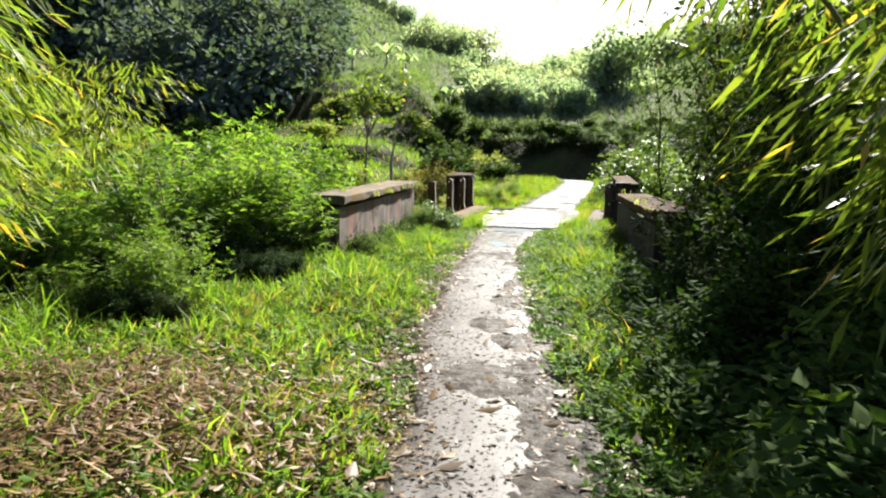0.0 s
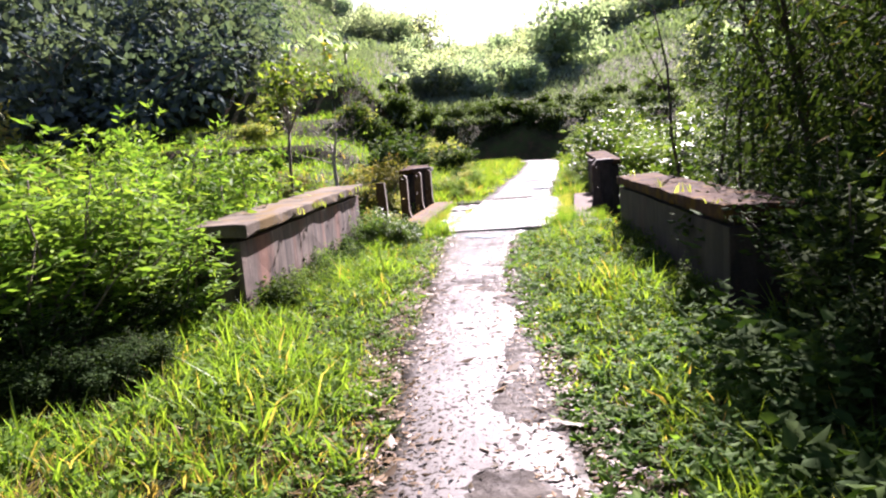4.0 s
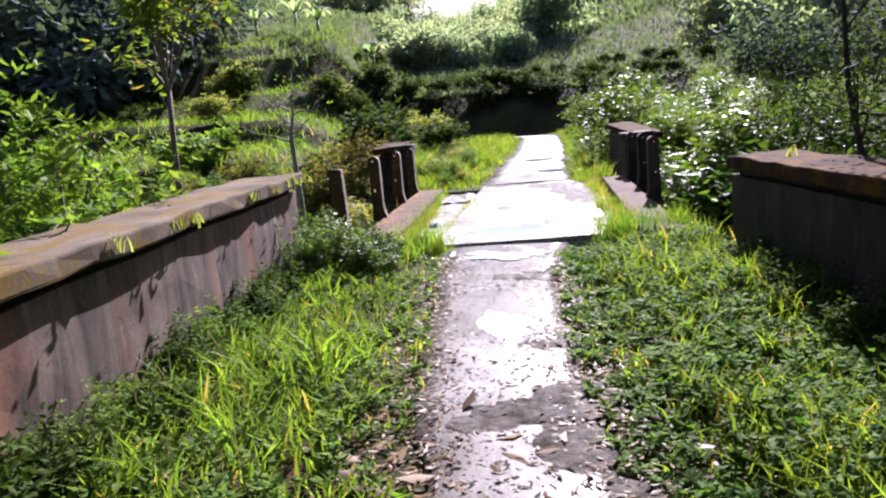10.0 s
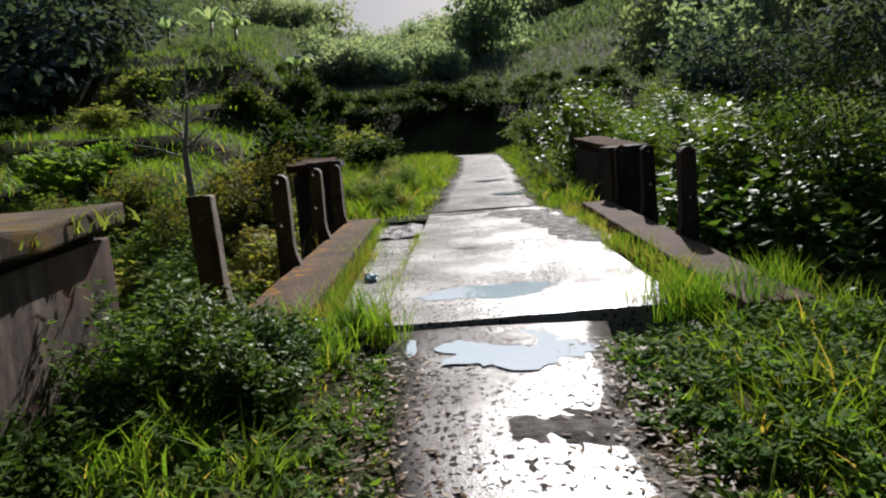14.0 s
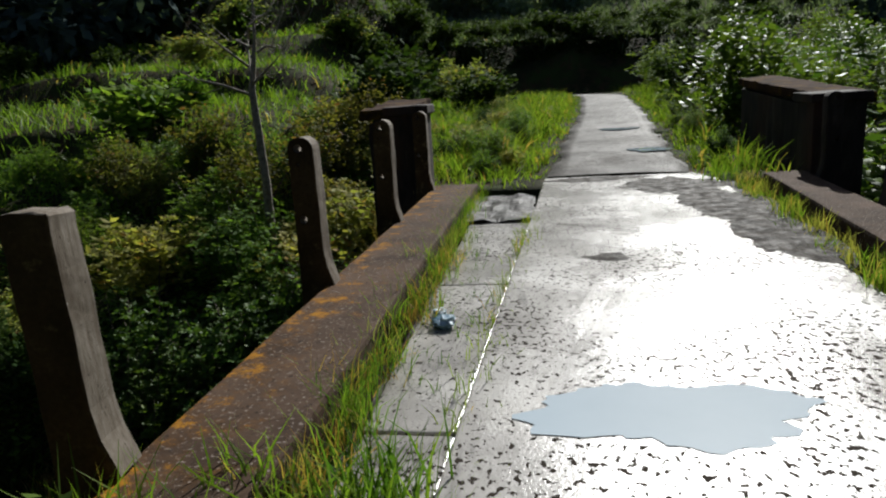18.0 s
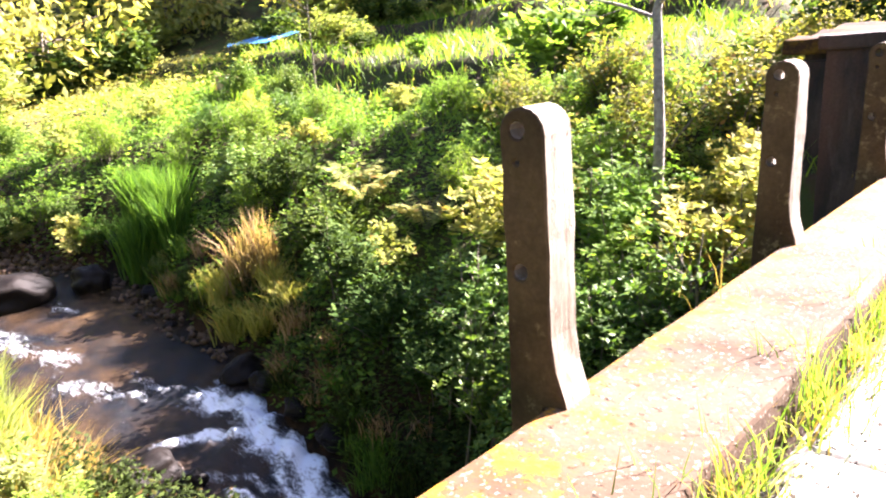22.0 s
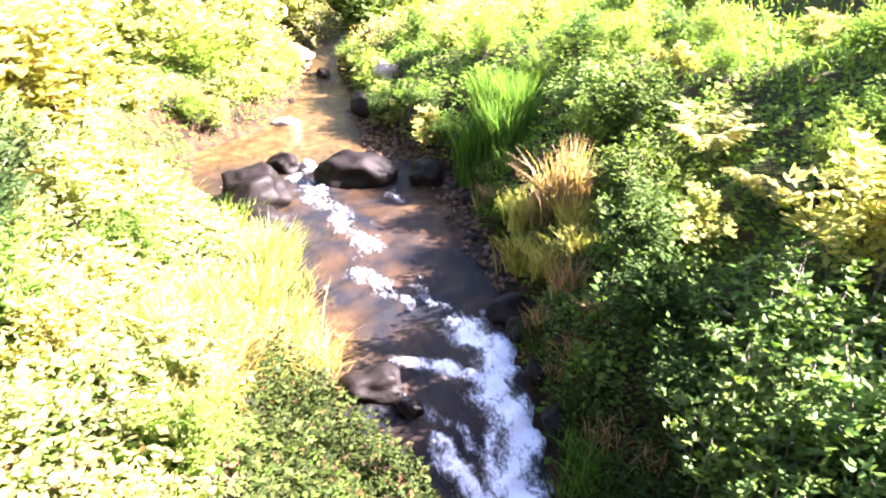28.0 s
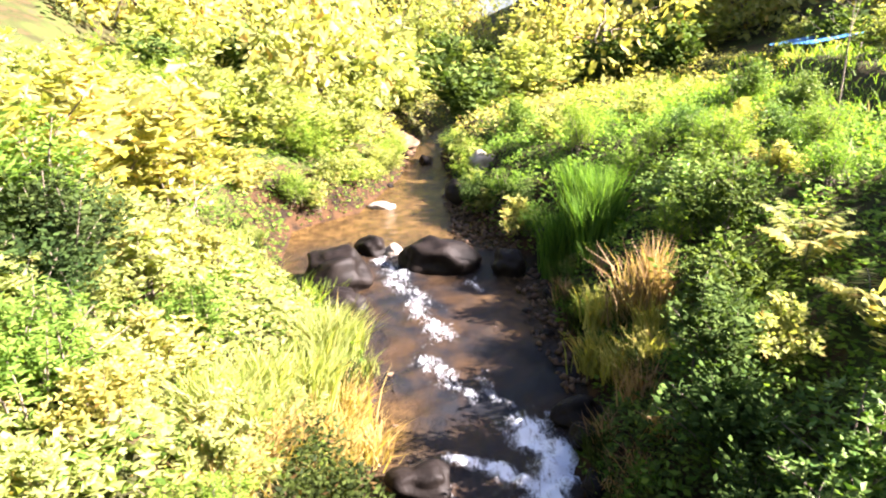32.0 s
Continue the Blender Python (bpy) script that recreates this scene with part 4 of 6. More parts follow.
# the shaded east side
for x, y, s in ((1.9, 8.6, 1.5), (2.2, 7.4, 1.7), (1.7, 6.2, 1.1), (2.5, 5.4, 1.7), (1.9, 4.3, 1.2), (2.8, 9.4, 2.0), (3.4, 7.0, 2.4), (3.2, 4.2, 2.2), (2.6, 10.6, 1.8), (3.6, 12.2, 2.2), (3.9, 9.9, 2.6), (2.3, 3.0, 1.3), (2.0, 9.5, 1.6), (2.5, 11.8, 1.9), (2.6, 13.4, 1.8)):
    shrub(x, y, s, ("dark", "dark_b")[int(y * 10) % 2])
# dark bushes add painted shade round the east parapet's near end
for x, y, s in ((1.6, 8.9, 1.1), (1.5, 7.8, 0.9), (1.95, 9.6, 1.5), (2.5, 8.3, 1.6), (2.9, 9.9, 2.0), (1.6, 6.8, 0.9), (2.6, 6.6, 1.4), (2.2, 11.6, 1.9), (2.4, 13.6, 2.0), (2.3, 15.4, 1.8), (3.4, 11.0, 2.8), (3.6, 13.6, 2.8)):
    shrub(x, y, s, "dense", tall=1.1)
scatter(14, 2.4, 9, 11, 18, 1.9, 2.8, ["dark", "dark_b"])
for x, y, s in ((3.0, 26.6, 3.4), (3.9, 26.2, 3.6), (4.8, 26.8, 3.8), (5.8, 26.2, 3.6), (3.4, 28.0, 3.4), (4.6, 28.4, 3.8), (6.8, 27.2, 4.0), (2.9, 29.6, 2.6), (6.0, 29.4, 3.8), (7.8, 28.6, 3.8), (7.2, 25.4, 3.6)):
    shrub(x, y, s, "broad", tall=1.12)
# low dark bushes stand in for the ravine's shade on the east side
for x, y, s in ((2.4, 25.6, 1.4), (3.2, 25.2, 1.5), (4.2, 25.0, 1.6), (5.2, 24.9, 1.6), (6.2, 24.6, 1.7), (2.6, 26.4, 1.6)):
    shrub(x, y, s, "dense")
scatter(22, 2.6, 13, 30, 48, 2.0, 3.2, ["broad", "bright", "bright_b"])
scatter(10, 4, 14, 46, 58, 2.4, 3.6, ["far_b", "bright_b", "dark"])
for k in range(13):
    shrub(-3.58 + rng.normal(0, 0.04), 11.8 + 0.45 * k + rng.normal(0, 0.15), rng.uniform(0.45, 0.8), ("dark_b", "dark", "bright")[k % 3], sink=0.3)
for k in range(8):
    shrub(0.98, 10.6 + 0.72 * k + rng.normal(0, 0.15), rng.uniform(0.4, 0.7), ("dark", "dark_b")[k % 2], sink=0.3)
for x, y, s in ((-3.35, 17.35, 0.85), (-3.05, 17.85, 0.7), (-3.55, 17.8, 0.95), (-2.75, 17.3, 0.6), (-3.45, 16.8, 0.9), (-2.9, 16.7, 0.6), (-3.2, 18.15, 0.6), (-3.7, 18.2, 1.0)):
    shrub(x, y, s, ("bright", "broad", "dark_b")[int(x * 100) % 3], sink=0.15)
for x, y, s in ((-8.5, 31.5, 2.0), (-7.2, 33.0, 2.3), (-9.8, 33.0, 1.9), (-6.2, 34.5, 1.8), (-11.5, 31.8, 1.7)):
    shrub(x, y, s, "olive", tall=1.1)
for k in range(26):
    shrub(rng.uniform(-3.6, -2.2), 27.6 + 0.55 * k, rng.uniform(0.4, 0.95), ("bright", "yellow_b", "bright_b", "dark")[k % 4], sink=0.12)
for k in range(18):
    y = 27.8 + 0.75 * k
    shrub(road_x(y) + 1.6 + rng.uniform(0.0, 0.9), y, rng.uniform(0.4, 0.9), ("bright", "dark", "bright_b")[k % 3], sink=0.12)
# both banks of the stream
scatter(20, -12, -4.7, 29, 35, 0.8, 1.4, ["broad", "bright", "yellow_b"])
scatter(34, -32, -7, 26.6, 35, 0.9, 1.6, ["broad", "bright", "yellow", "bright_b"])
for k in range(8):
    shrub(-12.0 + 0.85 * k, 20.2 + rng.normal(0, 0.25), rng.uniform(0.8, 1.15), ("yellow", "bright_b", "yellow_b")[k % 3], sink=0.12)
for x, y, top in ((-4.95, 13.2, 1.9), (-5.0, 14.4, 1.95), (-5.15, 15.6, 1.75), (-5.2, 17.0, 1.5), (-5.9, 15.0, 2.3), (-6.2, 16.6, 2.0), (-5.9, 13.4, 2.4), (-6.8, 17.6, 1.9), (-7.0, 14.4, 2.6), (-7.4, 16.2, 2.3)):
    size = top - float(height(x, y)) + 0.15
    shrub(x, y, min(size, 2.4), ("bright", "bright_b")[int(y * 10) % 2], tall=max(1.0, size / 2.4) * 1.05)
scatter(9, -7, -4.8, 9, 14.5, 1.0, 1.6, ["bright", "bright_b"])
for i in range(8):
    for j in range(5):
        x, y = -14.2 + 1.12 * i + rng.normal(0, 0.2), 14.8 + 1.08 * j + rng.normal(0, 0.2)
        shrub(x, y, rng.uniform(1.1, 1.75) * (0.75 if y > 18.6 else 1.0), ("yellow", "bright_b", "yellow_b", "yellow", "yellow_b")[(i * 2 + j) % 5], sink=0.1)
# dark bushes stand in for a shaded hollow in the sunny bank
for x, y, s in ((-11.9, 17.6, 2.0), (-11.3, 17.9, 1.7), (-12.6, 17.5, 1.9)):
    shrub(x, y, s, "dense", tall=1.0)
boulders = lambda x, y: x > -23 and y > 18.4
scatter(40, -34, -17, 8, 20.5, 1.8, 3.0, ["yellow", "yellow_b", "bright"], clear=boulders)
for k in range(26):
    x = rng.uniform(-66, -38)
    shrub(x, stream_y(x) + (-1 if k % 2 else 1) * rng.uniform(1.6, 5.5), rng.uniform(2.6, 4.4), ("yellow", "far_b", "yellow_b")[k % 3])
scatter(26, -75, -33, 8, 46, 3.0, 5.0, ["yellow", "far_b", "yellow_b"])
scatter(16, -30, -13, 9, 19.5, 2.8, 3.8, ["yellow", "yellow_b"], off=0.7, clear=lambda x, y: y > 17)
for x, y, s in ((-6.6, 25.6, 1.7), (-7.0, 26.8, 2.0), (-6.1, 27.6, 1.9), (-7.8, 26.2, 1.8), (-6.6, 24.8, 1.2), (-8.8, 26.9, 2.0)):
    shrub(x, y, s, "close", tall=1.0)
for x, y, s in ((-6.9, 25.2, 1.4), (-7.6, 25.7, 1.6), (-8.3, 26.0, 1.6), (-6.3, 26.4, 1.4)):
    shrub(x, y, s, "close", tall=1.1)
for x, y, s in ((-6.9, 28.0, 2.3), (-5.9, 28.8, 2.2), (-7.9, 29.2, 2.4), (-5.3, 30.0, 2.2), (-9.4, 28.6, 2.2), (-8.8, 30.6, 2.3)):
    shrub(x, y, s, ("bright_b", "yellow_b", "bright")[int(s * 10) % 3], tall=0.95)
# low dark bushes stand in for the shade close to the bridge
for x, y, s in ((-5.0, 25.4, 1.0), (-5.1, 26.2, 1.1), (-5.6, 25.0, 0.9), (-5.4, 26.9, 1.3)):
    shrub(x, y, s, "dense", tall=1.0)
for x, y, s in ((-9.0, 26.0, 1.4), (-10.4, 26.2, 1.5), (-11.6, 26.6, 1.6), (-13.2, 27.6, 1.7), (-16, 28.4, 1.8)):
    shrub(x, y, s, ("dark", "dark_b")[int(s * 10) % 2])
for k in range(34):
    x = -33.5 + 0.62 * k
    for side, keys in ((-1, ("yellow", "bright_b", "yellow_b")), (1, ("dark", "yellow", "bright"))):
        s = rng.uniform(0.7, 1.35)
        if side > 0 and x > -21:
            s *= 0.6
        if (side > 0 and x < -15.5) or (side < 0 and x < -23):
            shrub(x + rng.normal(0, 0.2), stream_y(x) + side * (stream_w(x) + rng.uniform(0.25, 0.6) + 0.1 * s), s, keys[k % 3], sink=0.12)
for row, yy in enumerate((36.2, 43.5, 52.5)):
    for k in range(17):
        x = rng.uniform(-38, -4)
        shrub(x, yy - 0.12 * x + rng.normal(0, 0.9), rng.uniform(0.9, 3.0), ("far", "far_b", "yellow_b", "far_b")[int(rng.integers(4))], tall=rng.uniform(0.6, 1.1))
for yy in (63.5, 69.0, 77.0):
    for k in range(14):
        shrub(rng.uniform(-13, 13), yy + rng.normal(0, 0.6), rng.uniform(1.2, 2.4), ("far", "far", "far_b")[k % 3], tall=rng.uniform(0.6, 0.9))
for k in range(26):
    shrub(rng.uniform(-12, 16), 60 + rng.exponential(2.5), rng.uniform(0.8, 2.8), ("far", "far_b")[k % 2], tall=rng.uniform(0.5, 1.0))


def crown_mesh(key, mat, n, leaf, lumps, spread, tall, low=0.62, fork=(0.3, 0.5), thick=1.0):
    """A crown of leaf clumps round limb ends, with gaps between."""
    c = np.clip(rng.normal(0, 0.33, (lumps, 3)), -0.55, 0.55) * [spread, spread, tall * 0.8] + [0, 0, low * tall]
    pick = rng.integers(0, lumps, n)
    r = rng.uniform(0.12, 0.24, lumps) * spread * 1.5
    d = unit(rng.normal(0, 1, (n, 3)))
    base = c[pick] + d * (r[pick] * rng.uniform(0.5, 1.1, n))[:, None]
    way = d + rng.normal(0, 0.6, (n, 3))
    up = d + np.array([0, 0, 0.8]) + rng.normal(0, 0.3, (n, 3))
    size = leaf * rng.uniform(0.6, 1.3, n)
    crown = mesh_np(key + "_crown", *leaves(base, way, up, size, size * 0.6, 0.2, 0.1), M[mat])
    st = [tube([(0, 0, -0.1), (0.01, 0.005, 0.2), (0, 0.015, 0.45), (0.015, 0, 0.8 * tall)], np.array([0.02, 0.016, 0.011, 0.004]) * thick, 6)]
    for k in range(0, lumps, 2):
        b = np.array([0.005, 0.01, rng.uniform(*fork)])
        st.append(tube([b, (b + c[k]) / 2 + [0, 0, 0.03], c[k]], np.array([0.008, 0.006, 0.003]) * thick, 5))
    MESHES[key] = (crown, mesh_np(key + "_trunk", *join_geo(*st), M["bark"]))


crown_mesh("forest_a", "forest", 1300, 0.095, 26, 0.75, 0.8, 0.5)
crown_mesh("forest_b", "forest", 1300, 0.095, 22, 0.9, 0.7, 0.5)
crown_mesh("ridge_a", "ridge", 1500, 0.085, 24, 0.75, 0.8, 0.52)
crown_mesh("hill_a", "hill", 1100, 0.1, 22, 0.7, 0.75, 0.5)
# roadside crown: the shade of taller trees is put into its leaf colour
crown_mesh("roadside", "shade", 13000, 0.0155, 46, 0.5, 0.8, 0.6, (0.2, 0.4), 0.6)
crown_mesh("sunny", "yellow", 1500, 0.07, 24, 0.8, 0.8, 0.5)


def tree(x, y, size, key, label, group, tall=1.0, sink=0.02):
    ob = empty("tree", (x, y, float(height(x, y)) - sink * size), label, "tree", group)
    ob.rotation_euler = (0, 0, rng.uniform(0, 6.28))
    ob.scale = (size, size, size * tall)
    crown, trunk = MESHES[key]
    part("trunk", trunk, parent=ob)
    part("crown", crown, parent=ob)
    return ob


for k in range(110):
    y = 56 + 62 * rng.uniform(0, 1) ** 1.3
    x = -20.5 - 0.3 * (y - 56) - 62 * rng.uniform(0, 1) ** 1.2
    tree(x, y, rng.uniform(6, 10), ("forest_a", "forest_b")[k % 2], "haze-paled blue-green forest tree on the shaded hillside", "hillside forest")
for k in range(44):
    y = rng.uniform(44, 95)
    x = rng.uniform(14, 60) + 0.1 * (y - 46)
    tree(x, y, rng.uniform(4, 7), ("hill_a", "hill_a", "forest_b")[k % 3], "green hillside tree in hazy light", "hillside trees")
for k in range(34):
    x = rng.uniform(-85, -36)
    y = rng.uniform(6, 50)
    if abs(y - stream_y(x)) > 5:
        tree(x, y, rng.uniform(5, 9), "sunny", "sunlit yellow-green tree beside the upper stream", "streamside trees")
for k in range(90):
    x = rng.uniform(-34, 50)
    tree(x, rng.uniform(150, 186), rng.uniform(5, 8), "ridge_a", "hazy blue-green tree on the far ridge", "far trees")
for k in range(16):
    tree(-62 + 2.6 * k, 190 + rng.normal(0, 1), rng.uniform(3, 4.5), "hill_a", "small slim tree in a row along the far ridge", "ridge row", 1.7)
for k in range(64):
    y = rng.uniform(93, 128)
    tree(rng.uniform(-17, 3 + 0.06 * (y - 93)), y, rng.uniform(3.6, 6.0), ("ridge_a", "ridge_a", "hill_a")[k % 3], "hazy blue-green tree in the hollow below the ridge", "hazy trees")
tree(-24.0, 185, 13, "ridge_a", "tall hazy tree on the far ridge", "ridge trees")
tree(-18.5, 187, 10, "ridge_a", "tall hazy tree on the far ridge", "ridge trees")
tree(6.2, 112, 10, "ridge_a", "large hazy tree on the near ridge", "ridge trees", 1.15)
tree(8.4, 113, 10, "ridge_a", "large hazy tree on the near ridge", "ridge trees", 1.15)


def young_tree(x, y, label):
    """A slender tree: a bare leaning stem that forks at head height into thin limbs with large sparse leaves."""
    z = float(height(x, y))
    ob = empty("tree", (x, y, z), label, "tree", "saplings")
    fork = 2.25 - z
    part("trunk", mesh_np("trunk", *tube([(0, 0, -0.1), (-0.03, 0.02, fork * 0.5), (0.01, 0, fork * 0.85), (0.05, -0.02, fork)], [0.045, 0.036, 0.03, 0.027], 8), M["bark"]), parent=ob)
    foot = np.array([0.05, -0.02, fork])
    base, way = [], []
    for k in range(9):
        a = 2 * math.pi * k / 9 + rng.normal(0, 0.25)
        out = rng.uniform(0.35, 0.9)
        end = foot + [math.cos(a) * out + 0.1, math.sin(a) * out * 0.8, rng.uniform(0.9, 1.9) - 0.5 * out]
        mid = foot + (end - foot) * [0.35, 0.35, 0.55]
        limb = part("branch", mesh_np("branch", *tube([foot, mid, end], [0.017, 0.011, 0.004], 5), M["bark"]), parent=ob)
        for q in range(8):
            b = mid + (end - mid) * rng.uniform(-0.2, 1)
            tip = b + rng.normal(0, 0.16, 3) + [0, 0, 0.08]
            part("twig", mesh_np("twig", *tube([b, tip], [0.005, 0.002], 4), M["bark"]), parent=limb)
            for _ in range(11):
                base.append(b + (tip - b) * rng.uniform(0.2, 1.2) + rng.normal(0, 0.05, 3))
                way.append(np.append(rng.normal(0, 1, 2), rng.uniform(-0.7, 0.25)))
    base, way = np.array(base), np.array(way)
    size = rng.uniform(0.09, 0.17, len(base))
    part("foliage", mesh_np("foliage", *leaves(base, way, rng.normal(0, 0.4, (len(base), 3)) + [0, 0, 1], size, size * 0.5, 0.2, 0.2), M["bamboo"]), parent=ob)


young_tree(-4.75, 16.45, "slender young tree with sparse sunlit leaves by the parapet")


def sapling(x, y, h, label):
    """A bare sapling of thin forking branches."""
    ob = empty("sapling", (x, y, float(height(x, y))), label, "tree", "saplings")
    part("trunk", mesh_np("trunk", *tube([(0, 0, -0.1), (0.03, 0, h * 0.35), (-0.02, 0.04, h * 0.7), (0.05, 0.02, h)], [0.035, 0.028, 0.018, 0.005], 6), M["bark"]), parent=ob)
    for k in range(11):
        z = h * rng.uniform(0.25, 0.85)
        a, n = rng.uniform(0, 6.28), h * rng.uniform(0.25, 0.5)
        w = np.array([math.cos(a), math.sin(a), 0.5])
        b = np.array([0.0, 0.02, z])
        mid = b + w * n * 0.5 + [0, 0, 0.05]
        limb = part("branch", mesh_np("branch", *tube([b, mid, b + w * n + [0, 0, 0.25]], [0.011, 0.007, 0.003], 4), M["bark"]), parent=ob)
        part("twig", mesh_np("twig", *tube([mid, mid + (w + rng.normal(0, 0.5, 3)) * n * 0.4], [0.006, 0.002], 4), M["bark"]), parent=limb)
    n = 160
    p = np.stack([rng.normal(0, 0.3 * h, n), rng.normal(0, 0.3 * h, n), h * rng.uniform(0.4, 1.05, n)], 1) * [0.6, 0.6, 1]
    part("foliage", mesh_np("foliage", *leaves(p, rng.normal(0, 1, (n, 3)), rng.normal(0, 1, (n, 3)) + [0, 0, 1], 0.09, 0.05), M["bright"]), parent=ob)


def bare_tree(x, y, label):
    """A pale grey tree with a straight stem and a few long, nearly leafless limbs that fork again."""
    z = float(height(x, y))
    ob = empty("tree", (x, y, z), label, "tree", "bare trees")
    fork = 1.75 - z
    stem = [(0, 0, -0.2), (0.05, 0, fork * 0.5), (-0.03, 0, fork), (0.12, 0.05, fork + 0.9), (0.2, 0.0, fork + 2.0)]
    part("trunk", mesh_np("trunk", *tube(stem, [0.11, 0.085, 0.07, 0.035, 0.008], 8), M["pale_bark"]), parent=ob)
    for k in range(8):
        a = 2.4 * k + 3.3
        b = np.array([-0.03 + 0.05 * (k > 3), 0.0, fork - 0.1 + 0.18 * k])
        n = rng.uniform(1.1, 2.1) * (1 - 0.06 * k)
        w = np.array([math.cos(a), math.sin(a) * 0.7, rng.uniform(0.15, 0.5)])
        line = [b, b + w * n * 0.35 + [0, 0, 0.06], b + w * n * 0.7 + rng.normal(0, 0.08, 3), b + w * n + [0, 0, 0.2]]
        limb = part("branch", mesh_np("branch", *tube(line, [0.034, 0.026, 0.016, 0.005], 5), M["pale_bark"]), parent=ob)
        for q in range(5):
            c = b + w * n * rng.uniform(0.3, 0.95)
            part("twig", mesh_np("twig", *tube([c, c + rng.normal(0, 0.2, 3) + w * 0.3, c + w * 0.5 + rng.normal(0, 0.25, 3) + [0, 0, 0.15]], [0.01, 0.006, 0.002], 4), M["pale_bark"]), parent=limb)
    n = 130
    p = np.stack([rng.normal(0, 0.8, n), rng.normal(0, 0.6, n), fork + rng.uniform(0.1, 2.0, n)], 1)
    part("foliage", mesh_np("foliage", *leaves(p, rng.normal(0, 1, (n, 3)), rng.normal(0, 1, (n, 3)) + [0, 0, 1], 0.1, 0.05), M["bright"]), parent=ob)


M["pale_bark"] = plain_material("pale_bark", (0.13, 0.11, 0.09), (0.28, 0.25, 0.21), 0.85, 14.0, 0.6)
bare_tree(-7.35, 29.75, "pale grey nearly leafless tree with forking limbs beyond the bridge")
sapling(-5.6, 27.4, 2.0, "thin bare sapling beside the bridge")
sapling(-22.6, 34.6, 3.6, "twiggy brown sapling by the low wall")


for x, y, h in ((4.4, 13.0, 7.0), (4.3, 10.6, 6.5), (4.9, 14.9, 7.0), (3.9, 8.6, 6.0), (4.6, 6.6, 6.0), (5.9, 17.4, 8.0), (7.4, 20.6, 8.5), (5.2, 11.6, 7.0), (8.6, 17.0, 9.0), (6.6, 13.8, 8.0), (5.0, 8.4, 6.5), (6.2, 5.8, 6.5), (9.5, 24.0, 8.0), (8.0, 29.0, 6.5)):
    tree(x, y, h, "roadside", "leafy tree coloured dark for shade, behind the shaded parapet", "roadside trees")


def thin_tree(x, y, h, lean, label):
    """A dark slender tree: a few stems from one foot, forking twigs and small clustered leaves, open in the middle."""
    ob = empty("tree", (x, y, float(height(x, y))), label, "tree", "slender trees")
    base, way = [], []
    for c in range(4):
        foot = np.array([rng.normal(0, 0.2), rng.normal(0, 0.2), -0.1])
        top = np.array([lean + rng.normal(0, 0.9), rng.normal(0, 0.8), h * rng.uniform(0.8, 1.05)])
        q = np.linspace(0, 1, 7)[:, None]
        line = foot + (top - foot) * np.concatenate([q**1.3, q**1.3, q], 1) + rng.normal(0, 0.04, (7, 3))
        part("trunk", mesh_np("trunk", *tube(line, np.linspace(0.05, 0.012, 7), 6), M["dark_bark"]), parent=ob)
        for k in range(16):
            b = line[2 + k % 5] + (line[3 + k % 4] - line[2 + k % 5]) * rng.uniform(0, 1)
            tip = b + rng.normal(0, 0.45, 3) + [0, 0, 0.25]
            part("branch", mesh_np("branch", *tube([b, (b + tip) / 2 + [0, 0, 0.04], tip], [0.012, 0.008, 0.003], 4), M["dark_bark"]), parent=ob)
            for _ in range(34):
                base.append(b + (tip - b) * rng.uniform(0.2, 1.15) + rng.normal(0, 0.12, 3))
                way.append(rng.normal(0, 1, 3) + [0, 0, -0.2])
    base, way = np.array(base), np.array(way)
    size = rng.uniform(0.05, 0.11, len(base))
    part("foliage", mesh_np("foliage", *leaves(base, way, rng.normal(0, 0.5, (len(base), 3)) + [0, 0, 1], size, size * 0.5, 0.2, 0.1), M["dark"]), parent=ob)


M["dark_bark"] = plain_material("dark_bark", (0.018, 0.012, 0.01), (0.05, 0.036, 0.03), 0.85, 14.0, 0.6)
for x, y, h, lean in ((3.3, 12.4, 6.0, -0.5), (3.2, 9.2, 5.6, -0.4), (2.5, 15.6, 6.2, 0.3), (3.0, 10.8, 5.8, 0.3)):
    thin_tree(x, y, h, lean, "slender dark tree with several stems behind the shaded parapet")


def frond_plant(x, y, h, fronds):
    """Arching stems that carry paired leaflets, like a young cassia or a coarse fern."""
    ob = empty("fern", (x, y, float(height(x, y)) - 0.05), "bright green fern with long arching fronds on the bank", "fern", "ferns on the bank")
    for k in range(fronds):
        a = 2 * math.pi * k / fronds + rng.normal(0, 0.2)
        out = np.array([math.cos(a), math.sin(a), 0.0])
        reach, rise = h * rng.uniform(0.6, 0.95), h * rng.uniform(0.75, 1.1)
        q = np.linspace(0, 1, 9)
        line = out * (reach * q**1.5)[:, None] + np.array([0, 0, 1.0]) * (rise * (1.35 * q - 0.5 * q**2.6))[:, None]
        frond = part("frond", mesh_np("frond", *tube(line, np.linspace(0.014, 0.004, 9), 5), M["culm"]), parent=ob)
        u = np.repeat(np.linspace(0.3, 1.0, 15), 2)
        base = np.stack([np.interp(u, q, line[:, c]) for c in range(3)], 1)
        side = np.cross(out, [0, 0, 1.0]) * np.tile([1.0, -1.0], 15)[:, None]
        size = 0.3 * h * np.sin(np.pi * (0.15 + 0.75 * (u - 0.3) / 0.7)) * rng.uniform(0.85, 1.15, 30)
        part("foliage", mesh_np("frond_foliage", *leaves(base, side + out * 0.45 + rng.normal(0, 0.1, (30, 3)), np.array([0, 0, 1.0]) + rng.normal(0, 0.2, (30, 3)), size, size * 0.34, 0.15, 0.2), M["yellow"]), parent=frond)


for x, y, h in ((-13.6, 28.8, 1.0), (-14.4, 29.2, 0.9), (-11.6, 28.6, 0.9)):
    frond_plant(x, y, h, 9)


